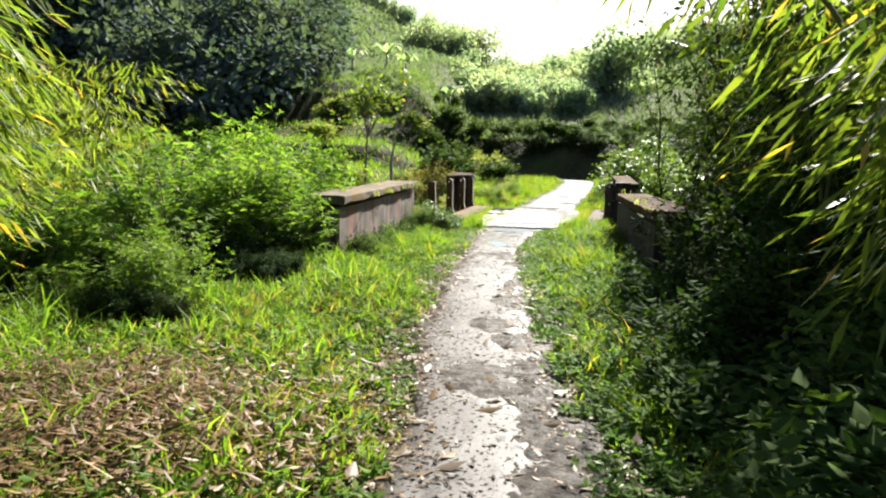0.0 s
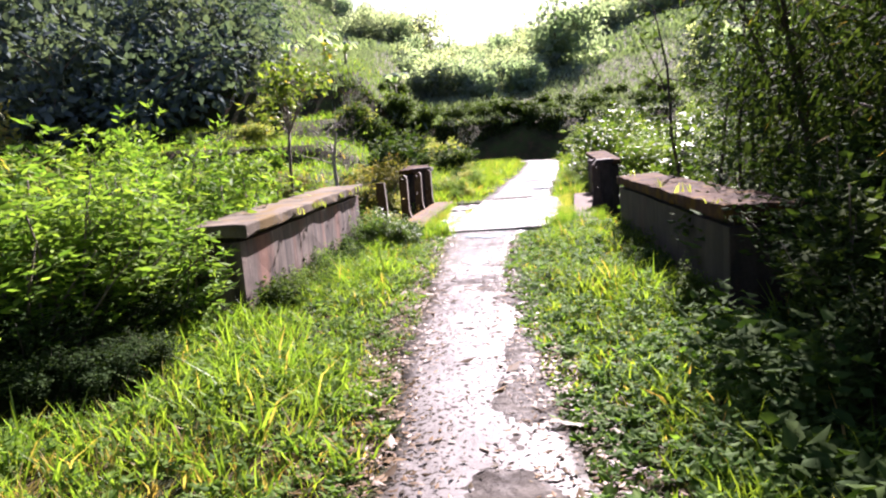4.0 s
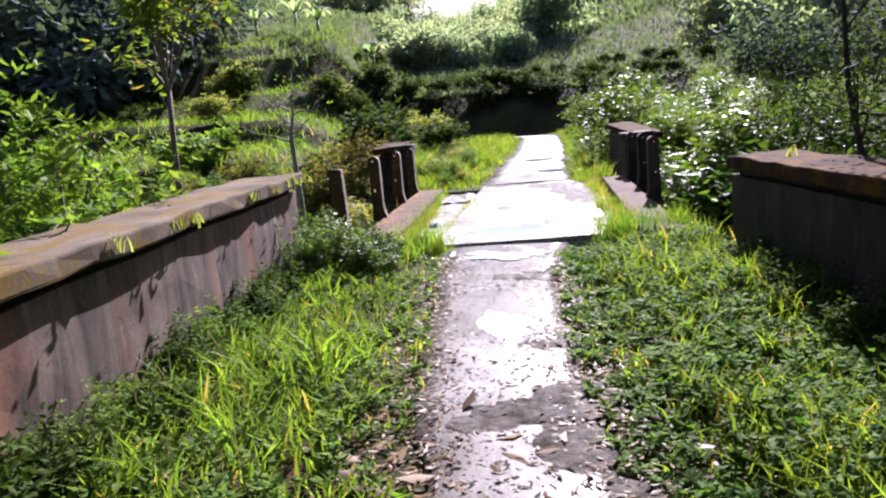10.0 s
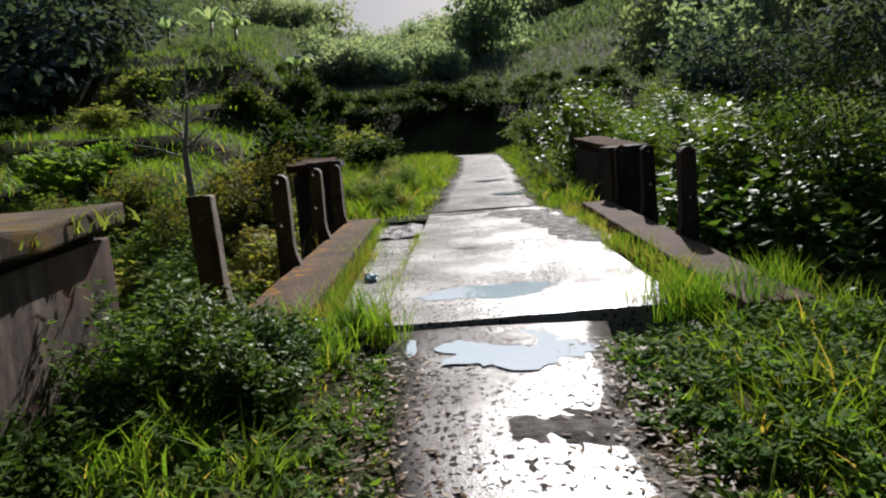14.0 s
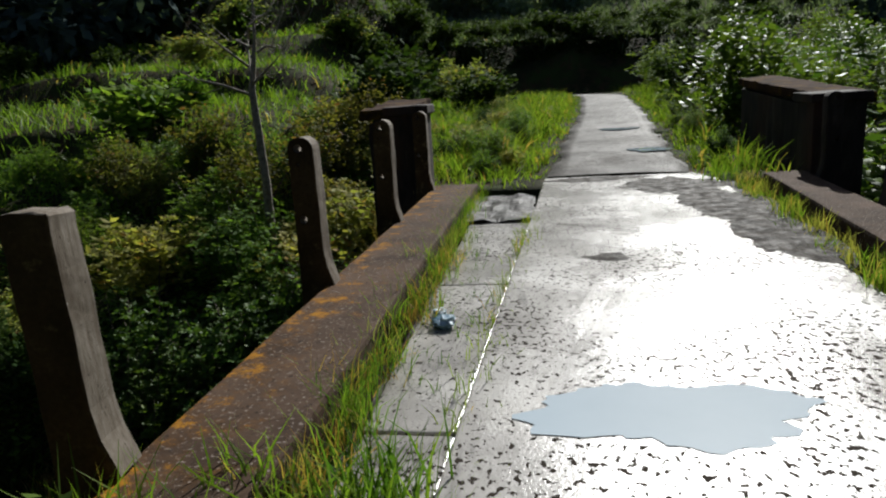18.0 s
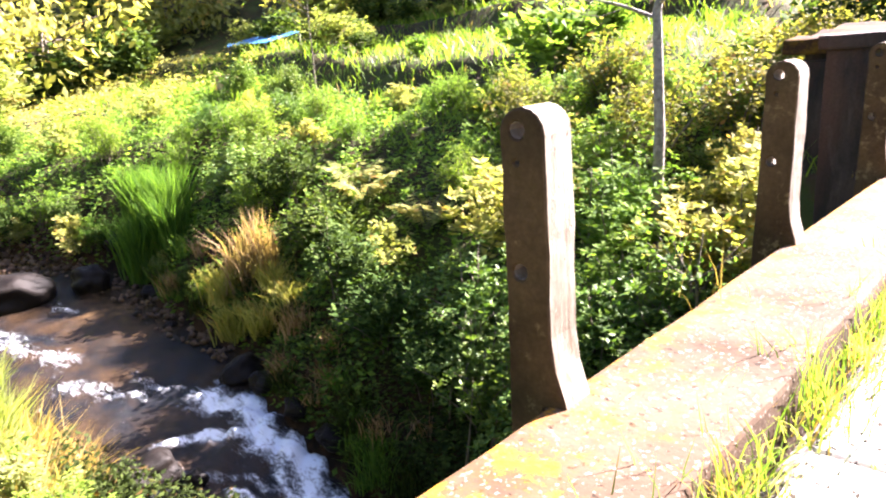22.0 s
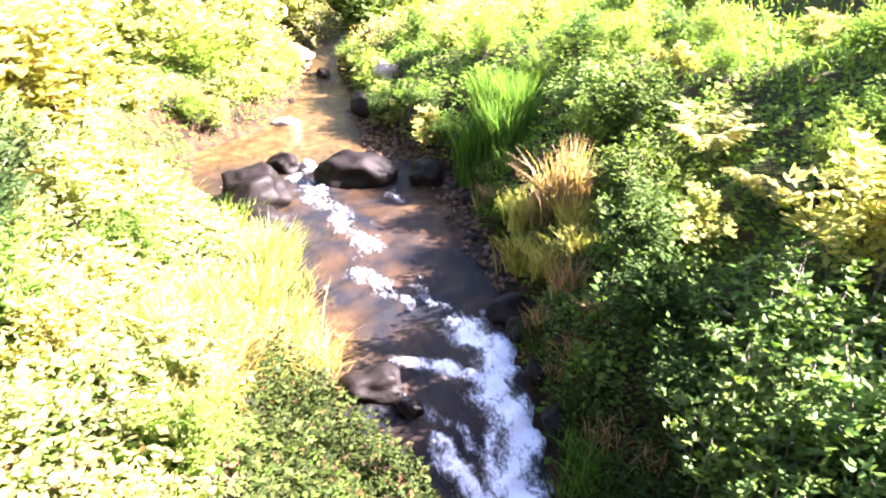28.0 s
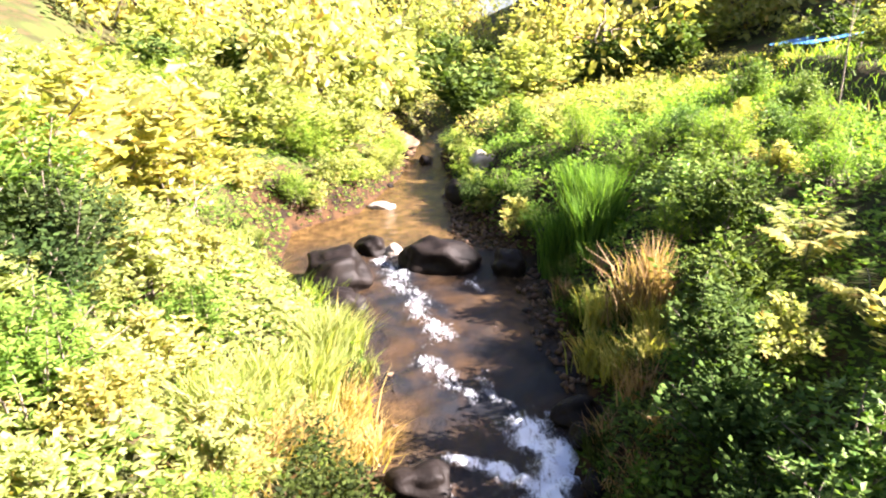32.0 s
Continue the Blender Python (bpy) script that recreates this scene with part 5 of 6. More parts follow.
# ---- bamboo ----
def bamboo(x, y, culms, h, lean, label, leafy=1.0, low=0.3, spread=0.5, mat="bamboo", leaf=1.0):
    """A clump of arching culms, each with nodes, side twigs and drooping narrow leaves."""
    ob = empty("bamboo_clump", (x, y, float(height(x, y))), label, "bamboo", "bamboo clumps")
    lean = np.array(lean, float)
    for c in range(culms):
        foot = np.array([rng.normal(0, spread), rng.normal(0, spread), 0.0])
        hh = h * rng.uniform(0.7, 1.1)
        way = lean * rng.uniform(0.5, 1.3) + np.append(rng.normal(0, 0.16, 2), 0)
        q = np.linspace(0, 1, 15)
        line = foot + np.outer(q**1.0, [0, 0, hh]) + np.outer(q**2.2, way * hh) - np.outer(q**4, [0, 0, 0.25 * hh])
        rad = np.linspace(0.028, 0.006, 15)
        rad[1::2] *= 1.12
        part("culm", mesh_np("culm", *tube(line, rad, 6), M["culm"]), parent=ob)
        n = int(430 * leafy)
        s = rng.uniform(low, 1.0, n)
        at = np.stack([np.interp(s, q, line[:, i]) for i in range(3)], 1)
        a = rng.uniform(0, 6.28, n)
        reach = rng.uniform(0.1, 0.75, n)
        base = at + np.stack([np.cos(a) * reach, np.sin(a) * reach, -0.45 * reach**1.5 + rng.normal(0, 0.08, n)], 1)
        w = np.stack([np.cos(a), np.sin(a), rng.uniform(-1.4, -0.1, n)], 1) + rng.normal(0, 0.25, (n, 3))
        size = rng.uniform(0.13, 0.26, n) * leaf
        part("foliage", mesh_np("foliage", *leaves(base, w, rng.normal(0, 0.6, (n, 3)) + [0, 0, 1], size, size * 0.14, 0.1, 0.15), M[mat]), parent=ob)


rng = np.random.default_rng(21)
bamboo(-8.5, 11.2, 11, 5.6, (0.08, 0.0, 0), "tall bamboo with drooping yellow-green leaves beside the path", 1.5, 0.12, 0.55)
bamboo(-8.2, 8.4, 9, 5.8, (0.1, 0.0, 0), "tall bamboo with drooping yellow-green leaves beside the path", 1.2, 0.2)
bamboo(2.9, 7.3, 10, 5.6, (-0.1, 0.0, 0), "dark arching bamboo clump shading the path", 0.9, 0.35, 0.5)
# the next four clumps use the leaf copy with painted shade
bamboo(3.4, 5.2, 12, 5.2, (-0.06, 0.0, 0), "dark arching bamboo clump shading the path", 1.0, 0.25, 0.6, "shade_bamboo")
bamboo(3.2, 9.7, 11, 6.2, (-0.15, 0.0, 0), "dark arching bamboo clump shading the path", 1.2, 0.25, 0.6, "shade_bamboo")
bamboo(4.3, 11.5, 10, 6.0, (-0.03, 0.0, 0), "tall bamboo clump behind the shaded parapet", 1.1, 0.35, 0.7, "shade_bamboo")
bamboo(4.6, 14.8, 8, 5.5, (0.0, 0.0, 0), "tall bamboo clump behind the shaded parapet", 1.0, 0.4, 0.7, "shade_bamboo")


bamboo(-5.5, 4.9, 9, 4.4, (0.1, -0.05, 0), "sunlit bamboo with large drooping leaves beside the path", 1.0, 0.36, 0.4, "bamboo", 1.15)
bamboo(2.4, 4.4, 8, 3.9, (-0.15, -0.04, 0), "overhanging bamboo with sunlit drooping leaves", 0.7, 0.4, 0.25, "bamboo", 1.25)


# ---- grass ----
def lawn(name, n, x0, x1, y0, y1, h0, h1, w, label, mat="grass", herbs=0, clear=None, lean=0.5, clump=0):
    """Grass and low herbs over a rectangle, off the path, in one mesh. clump: blades to a tuft."""
    if clump:
        cx, cy = rng.uniform(x0, x1, n // clump), rng.uniform(y0, y1, n // clump)
        x, y = np.repeat(cx, clump), np.repeat(cy, clump)
        x, y = x + rng.normal(0, 0.035, len(x)), y + rng.normal(0, 0.035, len(y))
        tall = np.repeat(rng.uniform(0.5, 1.25, n // clump), clump)
    else:
        x, y = rng.uniform(x0, x1, n), rng.uniform(y0, y1, n)
        tall = np.ones(n)
    half = np.interp(y, [-12, 4, 9, 11, 14, 16.5, 18, 18.05, 25.4, 25.5, 56, 56.3], [0.5, 0.53, 0.58, 0.5, 0.52, 0.64, 0.75, 3, 3, 1.12, 1.0, -1.0])
    ok = np.abs(x - road_x(y)) > half + rng.exponential(0.1, len(x)) - 0.06
    if clear is not None:
        ok &= ~clear(x, y)
    x, y, tall = x[ok], y[ok], tall[ok]
    m = len(x)
    patch = 0.55 + 0.45 * np.clip(wave(x, y, 1.1, 4.0) * 0.7 + 0.6, 0, 1.6)
    b = np.stack([x, y, height(x, y) - 0.02], 1)
    near = smooth(0.0, 0.7, np.abs(x - road_x(y)) - np.interp(y, [0, 18, 18.05, 25.4, 25.5], [0.5, 0.7, 3, 3, 1.0]))
    g = blades(b, rng.normal(0, lean, (m, 3)) * [1, 1, 0], rng.uniform(h0, h1, m) * patch * tall * (0.35 + 0.65 * near), rng.uniform(0.6, 1.3, m) * w)
    tagged(part(name, mesh_np(name, *g, M[mat])), label, "grass", kind="stuff")
    if herbs:
        # small upright plants with a few whorls of leaves each
        plants = herbs // 12
        k = np.repeat(rng.integers(0, m, plants), 12)
        top = np.repeat(rng.uniform(0.06, 0.24, plants), 12) * (0.4 + 0.6 * near[k]) * patch[k]
        up = rng.uniform(0.3, 1.0, len(k))
        hb = b[k] + rng.normal(0, 0.018, (len(k), 3)) * [1, 1, 0]
        hb[:, 2] += top * up + 0.02
        a = rng.uniform(0, 6.28, len(k))
        way = np.stack([np.cos(a), np.sin(a), rng.uniform(-0.1, 0.7, len(k))], 1)
        size = rng.uniform(0.04, 0.085, len(k))
        ob = part("low_herbs", mesh_np("low_herbs", *leaves(hb, way, np.array([0, 0, 1.0]) + rng.normal(0, 0.3, (len(k), 3)), size, size * 0.5), M["herb"]))
        tagged(ob, "low green broad-leaved herbs among the grass", "herbs", kind="stuff")


west = lambda x, y: (x < -3.72) & (y > 11.3) | (x > road_x(y)) | (((x + 4.2) / 0.75) ** 2 + ((y - 6.35) / 0.4) ** 2 < 1) | (((x + 4.2) / 0.6) ** 2 + ((y - 8.9) / 0.7) ** 2 < 1)
east = lambda x, y: (x > 1.1) & (y > 10.1) | (x < road_x(y)) | (y < 9.5) & (x > np.interp(y, [0, 5, 6.5], [0.7, 0.75, 1.1]) + 0.2 * np.sin(y * 2.1))
lawn("verge_grass", 34000, -5.4, 0.5, 0.5, 18.2, 0.1, 0.3, 0.013, "sunlit green verge grass beside the path", herbs=36000, clear=west)
lawn("tall_verge_grass", 21000, -5.2, 0.5, 0.5, 17.8, 0.2, 0.44, 0.019, "tufts of longer bright grass beside the path", clear=west, clump=9)
lawn("verge_grass", 26000, -1.5, 2.6, 0.5, 18.2, 0.1, 0.28, 0.013, "green verge grass and weeds in part shade", herbs=42000, clear=east)
lawn("tall_verge_grass", 13000, -1.5, 2.4, 0.5, 18.0, 0.2, 0.42, 0.017, "tufts of longer grass among the weeds", clear=east, clump=8)
lawn("dry_verge_grass", 5000, -3.6, -0.9, 1.5, 8, 0.1, 0.28, 0.012, "dry straw-brown grass among the green", "dry_grass", clear=west, clump=7)
lawn("dry_verge_grass", 5000, -2.6, 0.2, 1.5, 17, 0.05, 0.16, 0.012, "dry straw-brown grass along the path's edge", "dry_grass", clear=lambda x, y: np.abs(x - road_x(y)) > 1.05)
lawn("rough_grass", 30000, -18, 18, -9, 21, 0.25, 0.6, 0.05, "rough green grass on open ground", clear=lambda x, y: (x > -5.4) & (x < 2.6) & (y > 0.4) | (x < -5) & (y > 8) | (np.abs(y - stream_y(x)) < stream_w(x) + 0.5))
lawn("roadside_grass", 28000, -7, 6, 25.5, 60, 0.2, 0.5, 0.022, "sunlit grass beside the climbing track")
lawn("tall_roadside_grass", 16000, -5, 4, 26.6, 50, 0.3, 0.65, 0.03, "tufts of tall seeding grass beside the track", clump=10)
lawn("terrace_grass", 30000, -40, -4, 31, 75, 0.25, 0.7, 0.05, "sunlit rough grass on the terraces")
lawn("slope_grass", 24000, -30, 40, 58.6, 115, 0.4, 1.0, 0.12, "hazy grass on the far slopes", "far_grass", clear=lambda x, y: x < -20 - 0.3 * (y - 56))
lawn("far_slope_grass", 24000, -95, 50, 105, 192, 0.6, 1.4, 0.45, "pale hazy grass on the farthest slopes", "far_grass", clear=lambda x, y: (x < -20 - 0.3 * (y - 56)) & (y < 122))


def carpet(name, n, x0, x1, y0, y1, leaf, rise, mat, label, lo=0.05, clear=None, verge=False):
    """A tangle of leaves at uneven heights over the banks, one mesh."""
    x, y = rng.uniform(x0, x1, n), rng.uniform(y0, y1, n)
    d = np.abs(y - stream_y(x)) - stream_w(x)
    ok = (d > lo) & (verge | ~((x > -4.5) & (x < 1.9) & (y < 27.4)))
    if clear is not None:
        ok &= ~clear(x, y)
    x, y, d = x[ok], y[ok], d[ok]
    m = len(x)
    lump = np.clip(0.5 + 0.5 * wave(x, y, 1.5, 2.0) + 0.3 * wave(x, y, 3.7, 1.0), 0.1, 1.5)
    z = height(x, y) + rise * lump * rng.uniform(0.1, 1.0, m) * smooth(0, 0.8, d + 0.2)
    a = rng.uniform(0, 6.28, m)
    way = np.stack([np.cos(a), np.sin(a), rng.uniform(-0.4, 0.6, m)], 1)
    size = leaf * rng.uniform(0.6, 1.4, m)
    me = mesh_np(name, *leaves(np.stack([x, y, z], 1), way, rng.normal(0, 0.5, (m, 3)) + [0, 0, 1], size, size * 0.55), M[mat])
    tagged(part(name, me), label, "undergrowth", kind="stuff")


carpet("bank_undergrowth", 52000, -32, -4.6, 8, 22.5, 0.12, 0.4, "herb", "green undergrowth on the sunny stream bank", clear=lambda x, y: (x > -12.2) & (y > 20.9) | (x > -8.0) & (y > 17.5))
carpet("bank_undergrowth", 46000, -32, -4.6, 24, 35, 0.13, 0.6, "bright", "green undergrowth on the stream bank", clear=lambda x, y: (x > -10) & (y < 26.4))
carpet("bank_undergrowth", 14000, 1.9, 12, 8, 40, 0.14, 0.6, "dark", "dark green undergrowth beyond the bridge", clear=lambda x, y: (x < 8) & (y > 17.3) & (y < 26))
carpet("bank_undergrowth", 12000, -15, -8, 24.4, 28, 0.1, 0.5, "dark", "dark green undergrowth hanging over the falls", 0.15)
# shade below the bridge is painted by the dark leaf colour
carpet("bank_undergrowth", 12000, -9, -4.6, 24.6, 27.5, 0.1, 0.5, "shade", "undergrowth coloured dark for the shade below the bridge", 0.3)
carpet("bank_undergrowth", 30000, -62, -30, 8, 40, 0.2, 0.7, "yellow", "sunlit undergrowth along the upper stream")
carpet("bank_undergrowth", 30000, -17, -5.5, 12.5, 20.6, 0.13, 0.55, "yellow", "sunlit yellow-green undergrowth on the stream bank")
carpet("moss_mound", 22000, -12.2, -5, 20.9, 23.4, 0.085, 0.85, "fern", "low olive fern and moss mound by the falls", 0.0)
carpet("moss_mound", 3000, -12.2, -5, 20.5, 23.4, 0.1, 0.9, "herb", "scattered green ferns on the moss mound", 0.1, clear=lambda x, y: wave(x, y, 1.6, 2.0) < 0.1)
# dark leaves stand in for the shade on the bank's near face
carpet("earth_bank_growth", 16000, -9, 12, 57.3, 59.4, 0.16, 0.9, "shade", "tangled growth coloured dark for shade, hanging down the earth bank")
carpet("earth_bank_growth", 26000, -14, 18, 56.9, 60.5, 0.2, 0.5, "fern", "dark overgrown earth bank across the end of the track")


# the bamboo's shade is put into the leaf colour of both carpets
carpet("shaded_undergrowth", 22000, 0.55, 4.0, 0.3, 9.6, 0.1, 0.6, "dark", "leafy undergrowth coloured dark for the bamboo shade", verge=True, clear=lambda x, y: x < road_x(y) + 1.0 + 0.25 * np.sin(y * 2.1))
carpet("shaded_undergrowth", 12000, 0.5, 3.2, 0.3, 9.6, 0.12, 0.75, "dark", "broad-leaved weeds coloured dark for the bamboo shade", verge=True, clear=lambda x, y: (wave(x, y, 1.9, 1.0) < -0.1) | (x < road_x(y) + 1.0))


TUFTS = {}


def tuft(x, y, n, h, reach, width, mat, label, name="grass_tuft", z=None):
    """A tussock of long arching blades; the tussocks of one sort are gathered into one mesh."""
    foot = rng.normal(0, 0.14 * reach + 0.04, (n, 3)) * [1, 1, 0]
    a = rng.uniform(0, 6.28, n)
    r = rng.uniform(0.15, 1.0, n) * reach
    lean = np.stack([np.cos(a) * r, np.sin(a) * r, 0 * a], 1)
    v, f = blades(foot, lean / h, h * rng.uniform(0.6, 1.05, n), np.full(n, width))
    v = v + [x, y, (float(height(x, y)) - 0.03) if z is None else z]
    TUFTS.setdefault((name, label, mat), []).append((v, f))


def plant_tufts():
    for (name, label, mat), geos in TUFTS.items():
        tagged(part(name, mesh_np(name, *join_geo(*geos), M[mat])), label, "grass", kind="stuff")


for x, y, h in ((-19.0, 26.0, 2.2), (-18.3, 26.5, 2.0), (-19.8, 26.6, 2.1), (-18.8, 26.9, 2.3)):
    tuft(x, y, 460, h, 0.9, 0.035, "herb", "tall green reed tuft at the water's edge")
for x, y, h in ((-14.4, 25.7, 0.9), (-13.6, 25.9, 0.8), (-15.2, 26.0, 0.9), (-12.9, 26.2, 0.8), (-14.0, 26.5, 1.0)):
    tuft(x, y, 260, h, 0.7, 0.03, "yellow", "yellow-green grass tuft on the sunny bank")
for x, y, h in ((-12.6, 20.9, 1.2), (-11.9, 20.3, 1.2), (-13.6, 20.9, 1.1), (-11.2, 19.8, 1.1), (-14.6, 21.2, 0.9), (-10.6, 20.3, 1.0)):
    tuft(x, y, 300, h, 0.9, 0.028, "yellow", "sunlit yellow grass tuft drooping towards the water")
for x, y, h in ((-11.8, 21.0, 0.9), (-10.9, 20.7, 0.9)):
    tuft(x, y, 160, h, 0.7, 0.026, "dry_grass", "dry brown drooping grass tuft on the bank")
for x, y, h in ((-12.4, 21.7, 0.8), (-12.0, 21.3, 0.9), (-11.3, 21.2, 0.8), (-10.3, 20.6, 0.7), (-9.4, 20.4, 0.6), (-12.9, 21.4, 0.8)):
    tuft(x, y, 210, h * 1.15, 0.85, 0.026, "dry_grass", "dry brown drooping grass tuft on the bank")
for k in range(90):
    x = rng.uniform(-20, -8.5)
    side = 1 if k % 3 else -1
    y = stream_y(x) + side * (stream_w(x) + rng.uniform(0.15, 1.1))
    tuft(x, y, int(rng.integers(50, 110)), rng.uniform(0.3, 0.75), 0.6, 0.02, ("fern", "herb", "fern", "yellow", "fern", "plume")[k % 6], "grass tuft drooping over the water's edge")
for x, y, h in ((-17.5, 20.6, 1.1), (-17.0, 20.3, 1.0)):
    tuft(x, y, 120, h, 0.9, 0.04, "grass", "arching green grass tuft by the boulders")
for k in range(60):
    x, y = rng.choice([rng.uniform(-3.5, -2.1), rng.uniform(-0.1, 1.0)]), rng.uniform(17.35, 18.55)
    tuft(x, y, int(rng.integers(30, 60)), rng.uniform(0.15, 0.5), 0.3, 0.011, ("grass", "herb", "grass")[k % 3], "weedy green tuft at the end of the bridge kerb", z=0.06)
for y in np.arange(18.3, 27, 0.2):
    tuft(rng.uniform(0.14, 0.42) + 0.06 * (y - 18.14), y, int(rng.integers(24, 50)), rng.uniform(0.12, 0.36), 0.22, 0.01, ("grass", "yellow")[int(y * 5) % 2], "small green grass tuft along the slab's edge", z=0.06)
for y in np.arange(18.3, 23.8, 0.16):
    tuft(-2.225 + 0.05 * (y - 18.14) + rng.normal(0, 0.02), y, int(rng.integers(6, 30)), rng.uniform(0.06, 0.26), 0.14, 0.007, "grass", "small green grass tuft in the slab joint", z=0.03)
for x, y in ((-3.33, 22.2), (-3.33, 22.25)):
    tuft(x, y, 3, rng.uniform(0.22, 0.34), 0.3, 0.004, "dry_grass", "dry pale grass stalks rooted beside the kerb", z=0.2)
for x, y in ((-14.7, 26.55), (-14.5, 26.75), (-14.9, 26.8)):
    tuft(x, y, 110, 1.5, 0.45, 0.03, "plume", "tall feathery brown plume grass on the bank")
    tuft(x - 0.25, y - 0.2, 50, 1.2, 1.1, 0.03, "plume", "tall feathery brown plume grass on the bank")
for k, y in enumerate(np.arange(18.2, 25.6, 0.08)):
    tuft(-2.72 + rng.normal(0, 0.06), y + rng.normal(0, 0.06), int(rng.integers(12, 42)), rng.uniform(0.1, 0.38), 0.24, 0.007, ("grass", "yellow", "grass", "herb", "dry_grass")[k % 5], "small green grass tuft in the kerb joint", z=0.04)


# ---- fallen leaves, puddles and small things ----
def leaf_litter(name, n, x0, x1, y0, y1, near, size, label, mat="litter"):
    """Dead leaves lying along the edges of the path and on it."""
    y = rng.uniform(y0, y1, n)
    side = rng.choice([-1.0, 1.0], n)
    half = path_half(y)
    x = road_x(y) + side * (half + rng.normal(0.08, near, n))
    ok = (x > x0) & (x < x1)
    x, y = x[ok], y[ok]
    m = len(x)
    on = np.abs(x - road_x(y)) < path_half(y)
    z = np.where(on, road_z(y) + 0.042, height(x, y) + rng.uniform(0.01, 0.05, m))
    a = rng.uniform(0, 6.28, m)
    way = np.stack([np.cos(a), np.sin(a), rng.uniform(-0.05, 0.25, m)], 1)
    L = size * rng.uniform(0.5, 1.6, m)
    me = mesh_np(name, *leaves(np.stack([x, y, z], 1), way, rng.normal(0, 0.25, (m, 3)) + [0, 0, 1], L, L * 0.45, 0.15), M[mat])
    tagged(part(name, me), label, "leaf litter", kind="stuff")


leaf_litter("leaf_litter", 12000, -6, 4, 1, 17.5, 0.19, 0.042, "small brown dead leaves along the path's edges")
leaf_litter("leaf_litter", 2600, -6, 4, 1, 14, 0.4, 0.04, "scattered brown dead leaves on the path", "dark_litter")
leaf_litter("long_leaf_litter", 260, -6, 4, 3, 13, 0.3, 0.13, "long pale fallen bamboo leaves on the path")
n = 9000
lx, ly = rng.normal(-2.7, 0.65, n), rng.normal(3.6, 0.6, n)
ok = (np.abs(lx - road_x(ly)) > 0.7) & (lx < -1)
lx, ly = lx[ok], ly[ok]
la = rng.uniform(0, 6.28, len(lx))
lw = np.stack([np.cos(la), np.sin(la), rng.uniform(-0.1, 0.5, len(lx))], 1)
lp = np.stack([lx, ly, height(lx, ly) + rng.uniform(0.03, 0.24, len(lx))], 1)
tagged(part("leaf_litter", mesh_np("leaf_litter", *leaves(lp, lw, rng.normal(0, 0.3, lw.shape) + [0, 0, 1], 0.1, 0.025), M["litter"])), "matted brown bamboo leaves on the verge", "leaf litter", kind="stuff")


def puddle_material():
    k = Nodes("sky_coloured_puddle")
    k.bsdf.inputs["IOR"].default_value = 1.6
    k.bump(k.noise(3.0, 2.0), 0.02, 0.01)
    # reflected sky is put into the pale blue base colour
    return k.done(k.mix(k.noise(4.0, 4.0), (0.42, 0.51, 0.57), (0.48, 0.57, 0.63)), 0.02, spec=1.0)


M["puddle"] = puddle_material()


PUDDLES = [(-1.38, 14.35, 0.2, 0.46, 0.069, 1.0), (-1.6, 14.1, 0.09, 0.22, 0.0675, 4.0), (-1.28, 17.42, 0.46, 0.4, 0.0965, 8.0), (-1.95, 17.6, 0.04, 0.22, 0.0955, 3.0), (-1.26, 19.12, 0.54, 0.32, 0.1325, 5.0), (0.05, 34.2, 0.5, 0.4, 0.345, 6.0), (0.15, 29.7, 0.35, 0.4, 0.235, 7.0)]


def puddle(x, y, rx, ry, z, seed):
    """A shallow pool with an uneven shore."""
    bm = bmesh.new()
    n = 72
    vs = []
    for k in range(n):
        a = 2 * math.pi * k / n
        d = Vector((math.cos(a), math.sin(a), 0))
        r = 1 + 0.35 * noise.noise(d * 1.4 + Vector((seed, 0, 0))) + 0.22 * noise.noise(d * 4 + Vector((0, seed, 0))) + 0.1 * noise.noise(d * 11 + Vector((0, 0, seed)))
        vs.append(bm.verts.new((x + d.x * rx * r, y + d.y * ry * r, z)))
    c = bm.verts.new((x, y, z))
    for k in range(n):
        bm.faces.new((vs[k], vs[(k + 1) % n], c))
    tagged(part("puddle", bm, M["puddle"]), "shallow rain puddle on the concrete, coloured like the sky", "puddle", "puddles")


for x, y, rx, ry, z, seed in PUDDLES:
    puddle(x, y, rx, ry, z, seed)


def mud_material():
    k = Nodes("mud_film")
    wet = k.ramp(k.noise(7.0, 6.0, 0.7), (0.4, 0.5), (0.6, 0.85))
    k.bump(k.noise(22.0, 5.0, 0.7), 0.6, 0.02)
    return k.done(k.mix(k.ramp(k.noise(6.0, 6.0, 0.7), (0.4, 0.0), (0.62, 1.0)), (0.025, 0.02, 0.016), (0.085, 0.075, 0.064)), wet, spec=0.05)


M["mud_film"] = mud_material()


def mud_patch(x, y, rx, ry, z, seed):
    """Ragged islands of dried mud on the concrete: a low dome that dips in and out of the surface."""
    bm = bmesh.new()
    n, rings = 64, 9
    c = bm.verts.new((x, y, z + 0.006))
    last = None
    for r in range(1, rings + 1):
        ring = []
        for k in range(n):
            a = 2 * math.pi * k / n
            q = r / rings
            px, py = x + math.cos(a) * rx * q, y + math.sin(a) * ry * q
            h = 0.008 - 0.02 * q**2 + 0.009 * noise.noise(Vector((px * 6, py * 6, seed))) + 0.006 * noise.noise(Vector((px * 17, py * 17, seed)))
            ring.append(bm.verts.new((px, py, z + h)))
        for k in range(n):
            if last is None:
                bm.faces.new((ring[k], ring[(k + 1) % n], c))
            else:
                bm.faces.new((last[k], ring[k], ring[(k + 1) % n], last[(k + 1) % n]))
        last = ring
    tagged(part("mud_patch", bm, M["mud_film"]), "ragged dark patch of mud on the wet concrete", "mud", "mud patches")


